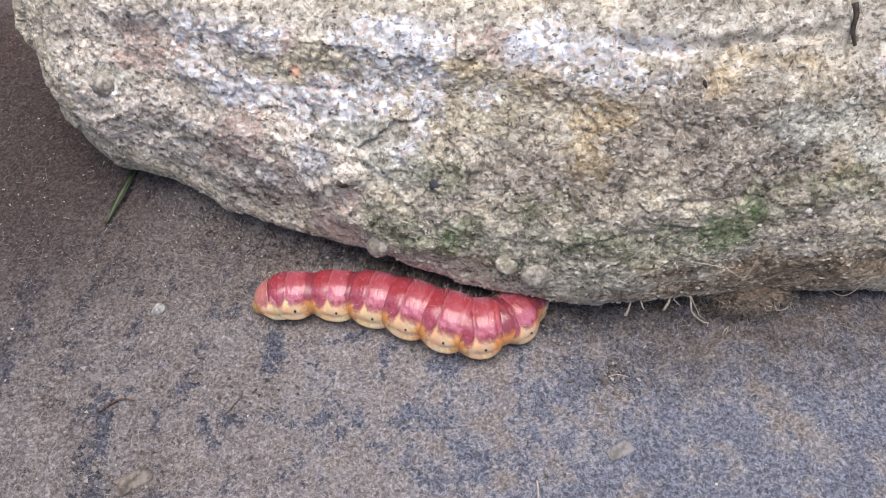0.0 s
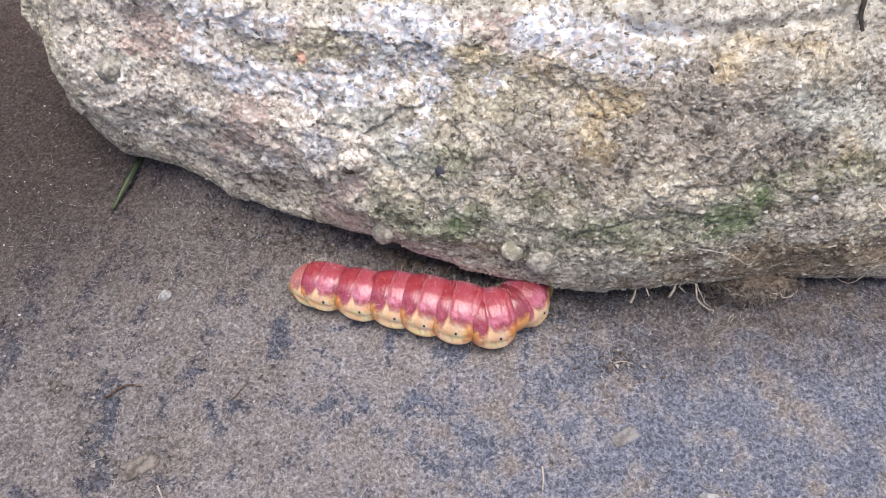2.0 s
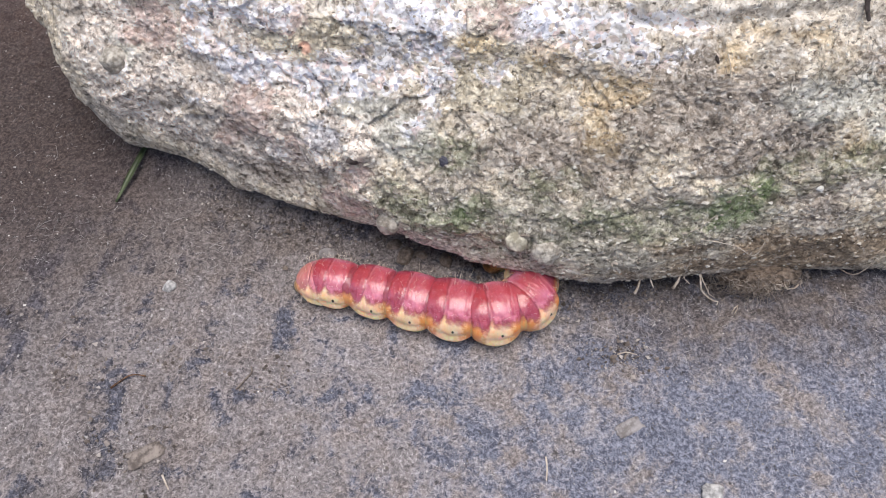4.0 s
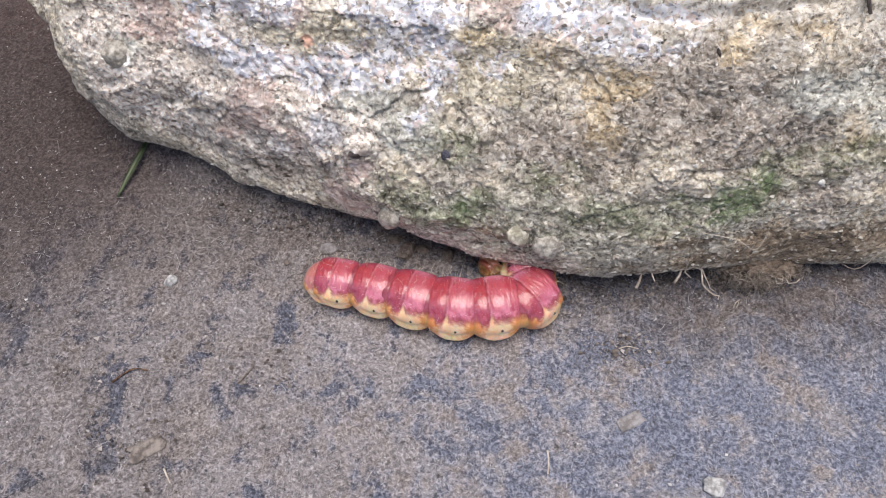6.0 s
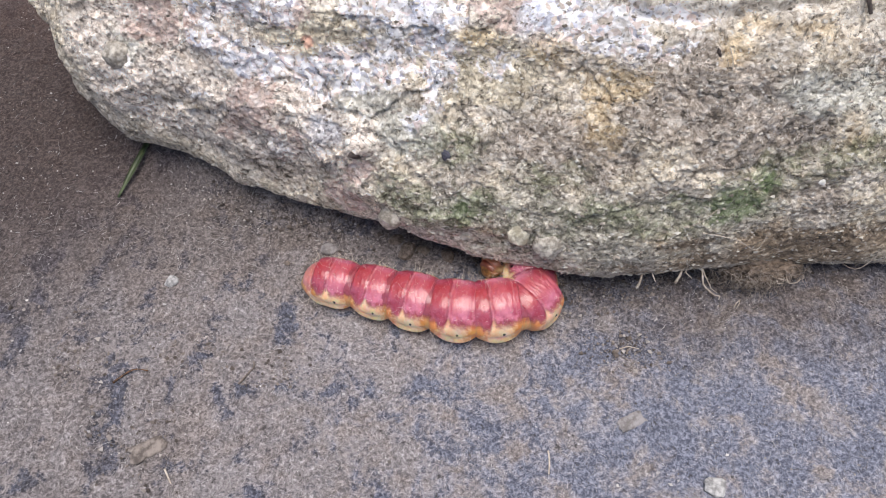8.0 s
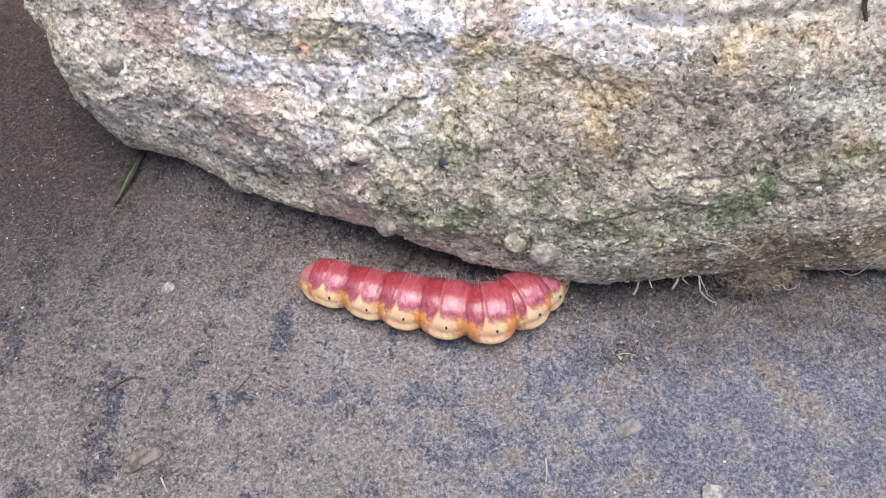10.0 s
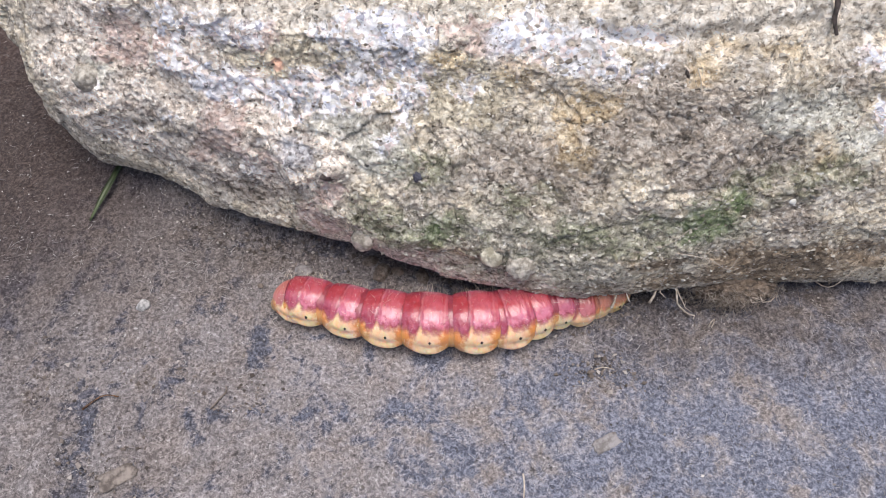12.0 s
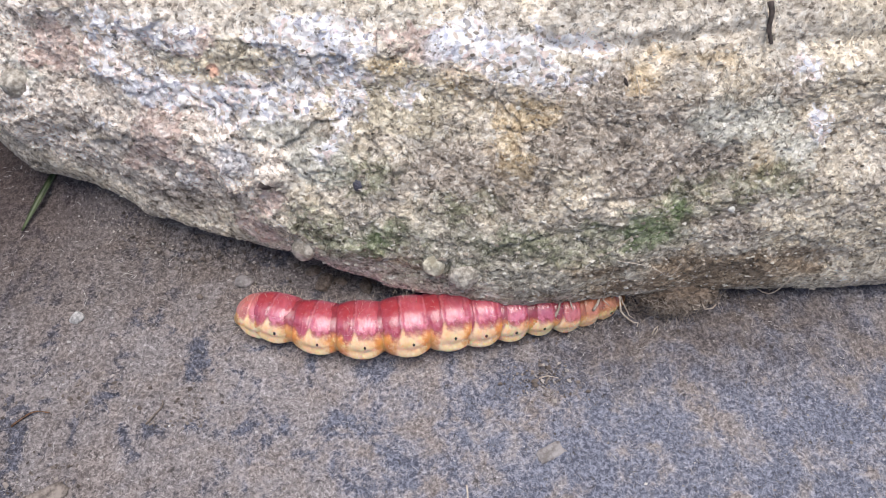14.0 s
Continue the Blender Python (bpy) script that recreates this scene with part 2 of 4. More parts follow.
def stone_material():
    m = Nodes("granite")
    w = m.warped(0.010, 0.008)
    chip = m.node("ShaderNodeMapping", vector_type="TEXTURE")
    m.put(chip.inputs["Vector"], m.warped(0.004, 0.003))
    chip.inputs["Rotation"].default_value, chip.inputs["Scale"].default_value = (0, 0.25, 0), (1.08, 1.0, 1.0)
    chip = chip.outputs[0]
    cell = m.node("ShaderNodeSeparateColor")
    m.put(cell.inputs[0], m.cells(0.0008, where=chip))
    fine = m.noise(0.00055, 4, 0.7)
    grit = m.math("ADD", m.math("MULTIPLY", m.noise(0.0014, 6, 0.70, chip, 0.4), 0.66), m.math("ADD", m.math("MULTIPLY", fine, 0.18), m.math("MULTIPLY", cell.outputs[0], 0.16)))
    lump = m.noise(0.0048, 6, 0.72, chip)
    fray = m.math("MULTIPLY", m.math("SUBTRACT", m.noise(0.0070, 9, 0.75, chip), 0.5), 17.0)

    def shades(dark, low, mid, high):
        return m.colours(grit, [(0.33, dark), (0.44, low), (0.55, mid), (0.67, high)])

    tan = shades((0.15, 0.115, 0.080), (0.45, 0.385, 0.295), (0.68, 0.61, 0.50), (0.88, 0.83, 0.74))
    grey = shades((0.12, 0.100, 0.084), (0.36, 0.310, 0.255), (0.56, 0.505, 0.44), (0.82, 0.78, 0.72))
    out = m.mix(m.ramp(m.math("ADD", m.noise(0.016, 6, 0.7, w), m.math("MULTIPLY", fray, 0.012)), 0.44, 0.56), tan, grey)

    def lay(out, spots, colour, amount, soft=0.2, where=w):
        f = m.zone(spots, where, fray, soft)
        return m.mix(m.math("MULTIPLY", f, amount), out, colour)

    out = lay(out, (((-52, 110, 42), 44, 26), ((-8, 91, 12), 20, 6)), shades((0.13, 0.100, 0.088), (0.54, 0.460, 0.405), (0.84, 0.765, 0.705), (0.97, 0.94, 0.91)), 0.8, 1.5)
    # darker colours low on the face stand in for shade under the overhang
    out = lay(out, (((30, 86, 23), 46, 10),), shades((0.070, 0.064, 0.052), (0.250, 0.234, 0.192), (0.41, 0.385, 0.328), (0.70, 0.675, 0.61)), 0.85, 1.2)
    # lighter colours along the top stand in for light from above
    out = lay(out, (((-20, 112, 59), 62, 8), ((52, 108, 64), 48, 6)), shades((0.22, 0.18, 0.145), (0.60, 0.535, 0.455), (0.84, 0.785, 0.71), (0.97, 0.95, 0.92)), 0.82, 1.0)
    # brown matrix, coarse tan bed, green-grey lichen bloom
    brown = shades((0.080, 0.062, 0.050), (0.25, 0.208, 0.172), (0.42, 0.365, 0.318), (0.72, 0.675, 0.62))
    out = lay(out, (((45.9, 97.2, 51.7), 17, 10), ((25, 92, 39), 15, 8), ((60, 94, 44), 14, 8), ((77, 89, 30.5), 6, 5), ((84, 100, 57), 8, 5), ((-46, 103, 20), 18, 4)), brown, 0.85, 0.45)
    out = lay(out, (((-26.5, 110.2, 52.6), 14, 6), ((8, 104, 51), 10, 8), ((-66, 108.5, 31), 8, 3)), shades((0.15, 0.115, 0.072), (0.48, 0.415, 0.305), (0.72, 0.645, 0.50), (0.90, 0.85, 0.73)), 0.8, 0.4)
    out = lay(out, (((75.5, 98.3, 51), 12, 5.5), ((86, 96, 45), 6, 5), ((-16.7, 103.3, 43.1), 7, 5), ((-7.7, 97.9, 39.9), 7, 6), ((-74, 116, 44), 7, 5)), shades((0.16, 0.15, 0.125), (0.46, 0.45, 0.39), (0.66, 0.655, 0.60), (0.88, 0.87, 0.83)), 0.75, 0.5)
    # pale feldspar and quartz crystals, white to pink and blue grey
    tint = m.node("ShaderNodeSeparateColor")
    m.put(tint.inputs[0], m.cells(0.0011, where=chip))
    crystal = m.colours(tint.outputs[0], [(0.03, (0.26, 0.26, 0.33)), (0.12, (0.62, 0.64, 0.73)), (0.26, (0.90, 0.90, 0.94)), (0.62, (0.95, 0.93, 0.93)), (0.80, (0.74, 0.60, 0.58)), (0.96, (0.50, 0.42, 0.34))])
    crystal = m.mix(0.20, crystal, shades((0.20, 0.19, 0.21), (0.62, 0.61, 0.66), (0.92, 0.91, 0.94), (0.97, 0.96, 0.97)))
    rose = m.colours(tint.outputs[0], [(0.05, (0.24, 0.16, 0.14)), (0.25, (0.50, 0.35, 0.31)), (0.50, (0.64, 0.49, 0.44)), (0.72, (0.86, 0.77, 0.74)), (0.95, (0.45, 0.35, 0.28))])
    rose = m.mix(0.5, rose, shades((0.15, 0.085, 0.065), (0.43, 0.305, 0.26), (0.68, 0.55, 0.50), (0.88, 0.80, 0.77)))
    out = lay(out, (((-66.6, 116.9, 50.2), 10, 7), ((-43.3, 104.4, 37.9), 5, 7), ((-20, 96.2, 29.9), 4.5, 5), ((-24.8, 95.2, 18.2), 8, 4), ((-56, 113, 47), 4, 4), ((-38, 107, 41), 5, 3), ((-34, 113, 57), 6, 3), ((12, 110, 60), 8, 3), ((-58, 116, 52), 7, 4), ((-33, 103, 30), 5, 3), ((-70, 112, 40), 6, 4), ((-50, 106, 30), 6, 3), ((-12, 95, 24), 5, 3)), rose, 0.85)
    out = lay(out, (((-50.4, 112.2, 48.8), 8, 4.2), ((-43, 110.5, 46.5), 8, 4.2), ((-36, 108.6, 45), 9, 4.4), ((-28, 107.5, 45), 8, 4.2), ((-21, 106.9, 47.2), 9, 5.6), ((-13, 107.5, 50), 8, 5.6), ((-7.5, 108.5, 54.5), 6.5, 5), ((-3.6, 110, 59.5), 5.5, 4.5), ((2.0, 109.5, 58), 4, 1.8), ((1.5, 106, 53), 4, 1.4), ((0, 103, 46), 2.5, 1.5), ((-4, 104.5, 49), 5, 5), ((-4, 101, 44.5), 3.5, 4), ((-6, 99, 41), 3, 2.5), ((-42, 115, 57), 10, 3.5), ((-62, 119, 56), 8, 3), ((-13, 112, 58.5), 7, 4), ((9, 105, 53), 4, 2.5), ((-51, 116, 56), 9, 4), ((22, 109, 61), 7, 4.5), ((29.8, 106.8, 60.3), 9, 5), ((37, 103.6, 57.2), 7, 3), ((42, 107.9, 61.1), 7, 2), ((-71, 119, 55), 6, 4), ((89, 104, 60), 7, 4), ((92, 98, 51), 4, 5), ((-76, 114.8, 41.9), 4, 3.5), ((-60, 109, 36), 5, 2.5)), crystal, m.ramp(m.noise(0.0030, 6, 0.72, chip), 0.39, 0.50, 0.45, 1.0))
    slate = shades((0.09, 0.095, 0.14), (0.32, 0.34, 0.42), (0.55, 0.58, 0.67), (0.85, 0.88, 0.95))
    out = lay(out, (((-27.1, 99.7, 36), 4.5, 4), ((-5, 109, 57), 3, 3.5), ((-46, 110.5, 45.5), 4, 1.8), ((16, 108, 60), 3, 3), ((-39, 101, 28), 3, 2)), slate, 0.5, 0.5)
    ochre = shades((0.15, 0.085, 0.040), (0.44, 0.315, 0.165), (0.64, 0.50, 0.30), (0.84, 0.75, 0.58))
    out = lay(out, (((32.4, 101, 51.2), 7, 4.5), ((20.1, 104.4, 56.1), 3.2, 2.4), ((30.8, 95.2, 45.2), 3.4, 6), ((54.5, 102.4, 58.8), 3.5, 3.5), ((62, 105.1, 62.0), 14, 1.4), ((80.5, 93.6, 42), 4, 3), ((6, 106, 56), 4, 3)), ochre, 0.62, 0.6)
    # moss, and brown earth clinging low on the face, darkened for the lip's shade
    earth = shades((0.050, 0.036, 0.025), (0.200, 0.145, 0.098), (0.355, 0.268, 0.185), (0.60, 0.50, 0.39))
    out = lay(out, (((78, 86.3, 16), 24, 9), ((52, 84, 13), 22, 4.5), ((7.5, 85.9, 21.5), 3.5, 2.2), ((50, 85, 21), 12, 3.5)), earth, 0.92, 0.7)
    moss = shades((0.026, 0.030, 0.016), (0.108, 0.126, 0.064), (0.225, 0.246, 0.145), (0.50, 0.51, 0.40))
    thin = m.math("MULTIPLY", m.zone((((40, 84.5, 28.4), 18, 4), ((7.4, 87.9, 26.5), 8, 5), ((-5, 89.4, 24), 10, 5.5), ((-14, 91, 27), 6, 4), ((72, 91, 37), 12, 5), ((83, 93, 39), 6, 4), ((24, 86, 22), 12, 4), ((20, 90, 34), 9, 4), ((1, 95, 38), 7, 4)), w, fray, 0.6), m.ramp(lump, 0.38, 0.58, 0.06, 0.68))
    out = m.mix(thin, out, moss)
    out = lay(out, (((59.5, 87.5, 30.6), 6.5, 4.2), ((65, 89, 34), 4, 2.6), ((4, 88.5, 27), 2.2, 2.6)), m.mix(0.66, moss, (0.054, 0.122, 0.028)), 0.80, 1.1)
    out = m.mix(m.patch(Vector((-0.0292, 0.1105, 0.0514)) - STONE_BASE, (0.0013, 0.0014, 0.0014), m.place, 0.3), out, (0.66, 0.41, 0.31))
    # broad weathering, fine seams, dirt lodged between the grains and bright mineral faces
    cloud = m.math("MULTIPLY", m.ramp(m.noise(0.0060, 6, 0.65, chip), 0.34, 0.66, 0.98, 1.46), m.ramp(m.noise(0.019, 4, 0.6), 0.36, 0.64, 0.90, 1.12))
    shade = m.node("ShaderNodeVectorMath", operation="SCALE")
    m.put(shade.inputs[0], out)
    m.put(shade.inputs["Scale"], cloud)
    out = shade.outputs[0]
    seam = m.ramp(m.math("ABSOLUTE", m.math("SUBTRACT", m.noise(0.0085, 7, 0.68, chip, 0.8), 0.5)), 0.012, 0.0)
    seam = m.math("MULTIPLY", seam, m.ramp(m.noise(0.007, 3), 0.50, 0.62))
    out = m.mix(m.math("MULTIPLY", seam, 0.6), out, (0.055, 0.043, 0.034))
    dirt = m.ramp(m.noise(0.0018, 6, 0.70, chip), 0.44, 0.35)
    out = m.mix(m.math("MULTIPLY", dirt, 0.76), out, (0.055, 0.043, 0.033))
    glint = m.ramp(m.noise(0.0011, 2, 0.5), 0.67, 0.73)
    out = m.mix(m.math("MULTIPLY", glint, 0.75), out, (0.86, 0.84, 0.81))
    high = m.math("ADD", m.math("MULTIPLY", m.noise(0.0012, 7, 0.74, chip, 0.4), 1.0), m.math("MULTIPLY", m.cells(0.0010, "Distance", where=chip), -0.25))
    m.bump(m.math("ADD", m.math("ADD", high, m.math("MULTIPLY", fine, 0.35)), m.math("MULTIPLY", seam, -0.5)), 0.0008, 1.0)
    return m.done(out, m.ramp(m.noise(0.002, 3), 0.3, 0.7, 0.5, 0.85), Specular_IOR_Level=0.4)


def skin_material(name, red=1.0, fold=0.0, pale=0.0):
    """Caterpillar skin: wine red above, cream below, in the space of each ring (x ahead, z up)."""
    m = Nodes(name)
    xyz = m.node("ShaderNodeSeparateXYZ")
    m.put(xyz.inputs[0], m.place)
    x, y, z = xyz.outputs
    angle = m.math("ARCTAN2", z, m.math("ABSOLUTE", y))
    wob = m.math("SUBTRACT", m.noise(0.0013, 4, 0.62), 0.5)
    far = m.ramp(y, -0.0005, 0.0015, 0.0, 0.5)
    # each ring has a narrow rear fold, whose red hangs low in a drop, and a broad front swell; cream wedges up between them
    def band(at, wide, fine, wander=0.0008):
        return m.ramp(m.math("ABSOLUTE", m.math("ADD", m.math("SUBTRACT", x, at), m.math("MULTIPLY", wob, wander))), wide, fine)

    blot = m.math("SUBTRACT", m.math("ADD", m.math("MULTIPLY", band(-0.0027, 0.0015, 0.0004), 0.22), m.math("MULTIPLY", band(0.0014, 0.0026, 0.0010), 0.10)), m.math("MULTIPLY", band(-0.0010, 0.0008, 0.0001), 0.10))
    edge = m.math("ADD", m.math("ADD", angle, m.math("MULTIPLY", wob, 0.38)), m.math("ADD", far, 0.0 if fold else blot))
    back = m.ramp(m.math("ADD", edge, m.math("MULTIPLY", m.math("SUBTRACT", m.noise(0.0005, 3, 0.6), 0.5), 0.14)), 0.62, 0.98)
    cream = m.mix(m.ramp(m.noise(0.0024, 4, 0.6), 0.38, 0.62), (0.93, 0.58, 0.34), (0.96, 0.70, 0.47))
    cream = m.mix(m.ramp(angle, -0.2, -0.7, 0.0, 0.3), cream, (0.90, 0.43, 0.17))
    amber = m.ramp(m.math("ADD", m.math("MULTIPLY", m.math("ABSOLUTE", x), 100.0), m.math("MULTIPLY", wob, 0.5)), 0.21, 0.43, 0.0, 0.9)
    cream = m.mix(0.8 if fold else amber, cream, (0.70, 0.255, 0.055))
    # crimson on the rear fold and in the drops, rosy to lilac on the swell, brick red along the top
    rosy = m.mix(m.ramp(m.noise(0.0026, 4, 0.6), 0.38, 0.62), (0.36, 0.046, 0.092), (0.57, 0.165, 0.240))
    rosy = m.mix(m.math("MULTIPLY", band(0.0012, 0.0030, 0.0006), 0.35), rosy, (0.64, 0.25, 0.345))
    deep = m.mix(m.ramp(m.noise(0.0018, 4, 0.6), 0.36, 0.64), (0.18, 0.009, 0.028), (0.31, 0.032, 0.060))
    rear = m.ramp(m.math("ADD", x, m.math("MULTIPLY", wob, 0.0012)), -0.0009, -0.0018, 0.0, 0.52)
    low = m.ramp(m.math("ADD", edge, m.math("MULTIPLY", wob, 0.5)), 1.08, 0.84, 0.0, 0.88)
    wine = m.mix(m.math("MAXIMUM", rear, low), rosy, deep)
    ridge = m.ramp(m.math("ADD", m.math("ADD", angle, far), m.math("MULTIPLY", wob, 0.5)), 1.15, 1.55)
    wine = m.mix(m.math("MULTIPLY", ridge, 0.66), wine, (0.36, 0.032, 0.036))
    if not fold:
        pale_line = m.math("MAXIMUM", band(-0.0010, 0.00030, 0.00006, 0.0010), m.math("MULTIPLY", band(0.0041, 0.00035, 0.00008, 0.0008), 0.8))
        wine = m.mix(m.math("MULTIPLY", pale_line, 0.14), wine, (0.84, 0.52, 0.52))
        wine = m.mix(m.math("MULTIPLY", band(-0.0015, 0.00028, 0.00006, 0.0010), 0.4), wine, (0.12, 0.006, 0.018))
    freckle = m.ramp(m.noise(0.0006, 3, 0.6), 0.56, 0.72)
    wine = m.mix(m.math("MULTIPLY", freckle, 0.18), wine, (0.82, 0.50, 0.50))
    # fold colour is darkened to deepen the grooves between the rings
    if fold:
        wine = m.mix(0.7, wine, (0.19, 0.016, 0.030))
    if pale:
        wine = m.mix(m.math("MULTIPLY", m.ramp(m.math("ADD", x, m.math("MULTIPLY", wob, 0.004)), 0.0040, -0.0050), pale), wine, (0.80, 0.42, 0.34))
    if red < 1:
        wine = m.mix(1 - red, wine, (0.60, 0.31, 0.11))
        cream = m.mix((1 - red) * 0.8, cream, (0.66, 0.37, 0.14))
    skin = m.mix(back, cream, wine)
    # fine wrinkles run round the body
    squeeze = m.node("ShaderNodeVectorMath", operation="MULTIPLY")
    m.put(squeeze.inputs[0], m.place)
    squeeze.inputs[1].default_value = (1.7, 0.75, 0.75)
    m.bump(m.math("ADD", m.noise(0.0030, 2, 0.5, squeeze.outputs[0], 0.4), m.math("MULTIPLY", m.noise(0.0013, 2, 0.4, squeeze.outputs[0]), 0.30)), 0.0010, 0.62)
    return m.done(skin, m.ramp(m.noise(0.0015, 3), 0.3, 0.7, 0.32, 0.42), Subsurface_Weight=m.ramp(back, 0.0, 1.0, 0.8, 0.35), Subsurface_Scale=1.0, Subsurface_Radius=(0.0022, 0.0009, 0.0004), Specular_IOR_Level=0.5, Coat_Weight=0.55, Coat_Roughness=0.13)


def plain(name, a, b, size, rough=0.8, depth=0.0002, **other):
    m = Nodes(name)
    m.bump(m.noise(size / 2, 4), depth, 0.7)
    return m.done(m.mix(m.ramp(m.noise(size, 5, 0.65), 0.35, 0.65), a, b), rough, **other)


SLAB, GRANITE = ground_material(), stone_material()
SKIN, NECK_SKIN, PALE_SKIN, RUMP_SKIN = skin_material("skin"), skin_material("neck_skin", 0.52), skin_material("pale_skin", 0.4), skin_material("rump_skin", 1.0, 0.0, 0.45)
COLLAR_SKIN = skin_material("collar_skin", 0.84)
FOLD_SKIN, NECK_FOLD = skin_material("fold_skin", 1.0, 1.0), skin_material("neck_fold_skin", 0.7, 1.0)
HAIR = plain("hair", (0.70, 0.60, 0.48), (0.85, 0.76, 0.64), 0.001, 0.5)
SPIRACLE = plain("spiracle", (0.02, 0.012, 0.008), (0.05, 0.03, 0.02), 0.0003, 0.4)
HORN = plain("horn", (0.03, 0.015, 0.01), (0.16, 0.08, 0.04), 0.0008, 0.25)
HEAD = plain("head", (0.10, 0.040, 0.015), (0.46, 0.22, 0.075), 0.0020, 0.28)
CLASPER = plain("clasper_skin", (0.34, 0.20, 0.09), (0.58, 0.36, 0.17), 0.0009, 0.5, 0.0003)
CHALK = plain("chalk", (0.62, 0.60, 0.55), (0.86, 0.85, 0.82), 0.0009, 0.7, 0.0003)
PEBBLE = plain("pebble", (0.20, 0.195, 0.195), (0.53, 0.52, 0.515), 0.0014, 0.85, 0.0004)
QUARTZ = plain("quartz", (0.30, 0.27, 0.20), (0.72, 0.68, 0.56), 0.0020, 0.6, 0.0006)
LUMP = plain("lump_stone", (0.20, 0.175, 0.145), (0.60, 0.56, 0.495), 0.0018, 0.85, 0.0007)
GRASS = plain("grass", (0.020, 0.034, 0.010), (0.045, 0.065, 0.018), 0.002, 0.45)
BARK = plain("bark", (0.030, 0.024, 0.022), (0.11, 0.085, 0.078), 0.0012, 0.8, 0.0004)
ROOT = plain("root", (0.34, 0.28, 0.225), (0.58, 0.51, 0.44), 0.0015)
LEAF = plain("leaf", (0.085, 0.068, 0.060), (0.27, 0.230, 0.205), 0.0018, 0.8, 0.0005)
WOOD = plain("weathered_wood", (0.15, 0.135, 0.13), (0.31, 0.29, 0.295), 0.0016, 0.85, 0.0004)
SLATE = plain("slate", (0.03, 0.03, 0.045), (0.10, 0.10, 0.135), 0.001, 0.7, 0.0003)
FELT = plain("felt", (0.18, 0.14, 0.115), (0.42, 0.36, 0.31), 0.002)
SOIL = plain("soil", (0.085, 0.062, 0.046), (0.27, 0.210, 0.165), 0.0014, 0.95, 0.0005)
CHAFF = plain("chaff", (0.10, 0.078, 0.064), (0.22, 0.18, 0.155), 0.001)


def mixed(name, stops, rough=0.85):
    """Many small pieces in one mesh, each with a colour of its own."""
    m = Nodes(name)
    pick = m.node("ShaderNodeNewGeometry").outputs["Random Per Island"]
    return m.done(m.colours(pick, stops), rough)


CRUMB = mixed("crumb", [(0.0, (0.05, 0.042, 0.038)), (0.45, (0.16, 0.14, 0.13)), (0.8, (0.30, 0.275, 0.26)), (1.0, (0.62, 0.60, 0.58))])
EARTH = mixed("earth", [(0.0, (0.040, 0.031, 0.026)), (0.4, (0.115, 0.092, 0.080)), (0.8, (0.225, 0.190, 0.170)), (1.0, (0.42, 0.385, 0.36))])
FIBRE = mixed("fibre", [(0.0, (0.06, 0.05, 0.045)), (0.35, (0.14, 0.128, 0.126)), (0.7, (0.27, 0.25, 0.25)), (1.0, (0.50, 0.485, 0.48))])
GRAIN = mixed("grain", [(0.0, (0.07, 0.058, 0.045)), (0.25, (0.32, 0.275, 0.23)), (0.7, (0.48, 0.44, 0.385)), (0.95, (0.54, 0.51, 0.46)), (1.0, (0.68, 0.66, 0.62))])


# ---- lines of the stone's foot and face ----
def along(knots, values, x):
    """A smooth line through a few values."""
    knots, values = np.array(knots), np.array(values)
    slope = np.gradient(values, knots)
    i = np.clip(np.searchsorted(knots, x) - 1, 0, len(knots) - 2)
    h = knots[i + 1] - knots[i]
    s = np.clip((x - knots[i]) / h, 0, 1)
    return ((2 * s**3 - 3 * s**2 + 1) * values[i] + (s**3 - 2 * s**2 + s) * h * slope[i] + (3 * s**2 - 2 * s**3) * values[i + 1] + (s**3 - s**2) * h * slope[i + 1])


KX = (-0.107, -0.075, -0.053, -0.03, -0.016, -0.004, 0.026, 0.06, 0.095, 0.15, 0.21)
LIP = (0.127, 0.1155, 0.1058, 0.0985, 0.0962, 0.0906, 0.0828, 0.0866, 0.0902, 0.094, 0.106)
FOOT = (0.009, 0.009, 0.009, 0.009, 0.009, 0.009, 0.009, 0.006, 0.0035, 0.003, 0.003)
LOW = (0.1255, 0.113, 0.1056, 0.0974, 0.0929, 0.089, 0.0817, 0.0848, 0.0885, 0.092, 0.105)
MID = (0.124, 0.1122, 0.1066, 0.0998, 0.0965, 0.0937, 0.0884, 0.0885, 0.093, 0.097, 0.11)


# ---- ground ----
def spread(near, step, far):
    """Marks along an axis: fine between the two ends of near, ever wider beyond."""
    a, b = near
    mid = np.arange(a, b + step / 2, step)
    out = step * np.cumsum(1.45 ** np.arange(1, 60))
    out = out[out < far]
    return np.concatenate([a - out[::-1], mid, b + out])


def bank_height(x, y):
    """Height of the earth piled against the stone's thin end."""
    b = np.clip((y - along(KX, LIP, np.clip(x, KX[0], KX[-1])) + 0.0040) / 0.012, 0, 1) * np.clip((-0.008 - x) / 0.016, 0, 1) * np.clip((x + 0.10) / 0.02, 0, 1)
    return 0.0052 * b * b * (3 - 2 * b) * (y < 0.16)


gx, gy = np.meshgrid(spread((-0.13, 0.12), 0.0005, 200), spread((0.022, 0.19), 0.0005, 200), indexing="ij")
flat = np.stack([gx, gy, 0 * gx], -1)
gz = rough(flat, 0.03, 3, 5) * 0.0006 + rough(flat, 0.005, 4, 9, 0.62) * 0.00042 + np.abs(grain(flat, 0.0016, 14)) * 0.0004
gz += bank_height(gx, gy)
fade = np.clip(1.3 - np.hypot(gx, gy - 0.1) / 0.4, 0, 1)
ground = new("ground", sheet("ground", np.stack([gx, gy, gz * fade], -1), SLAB))
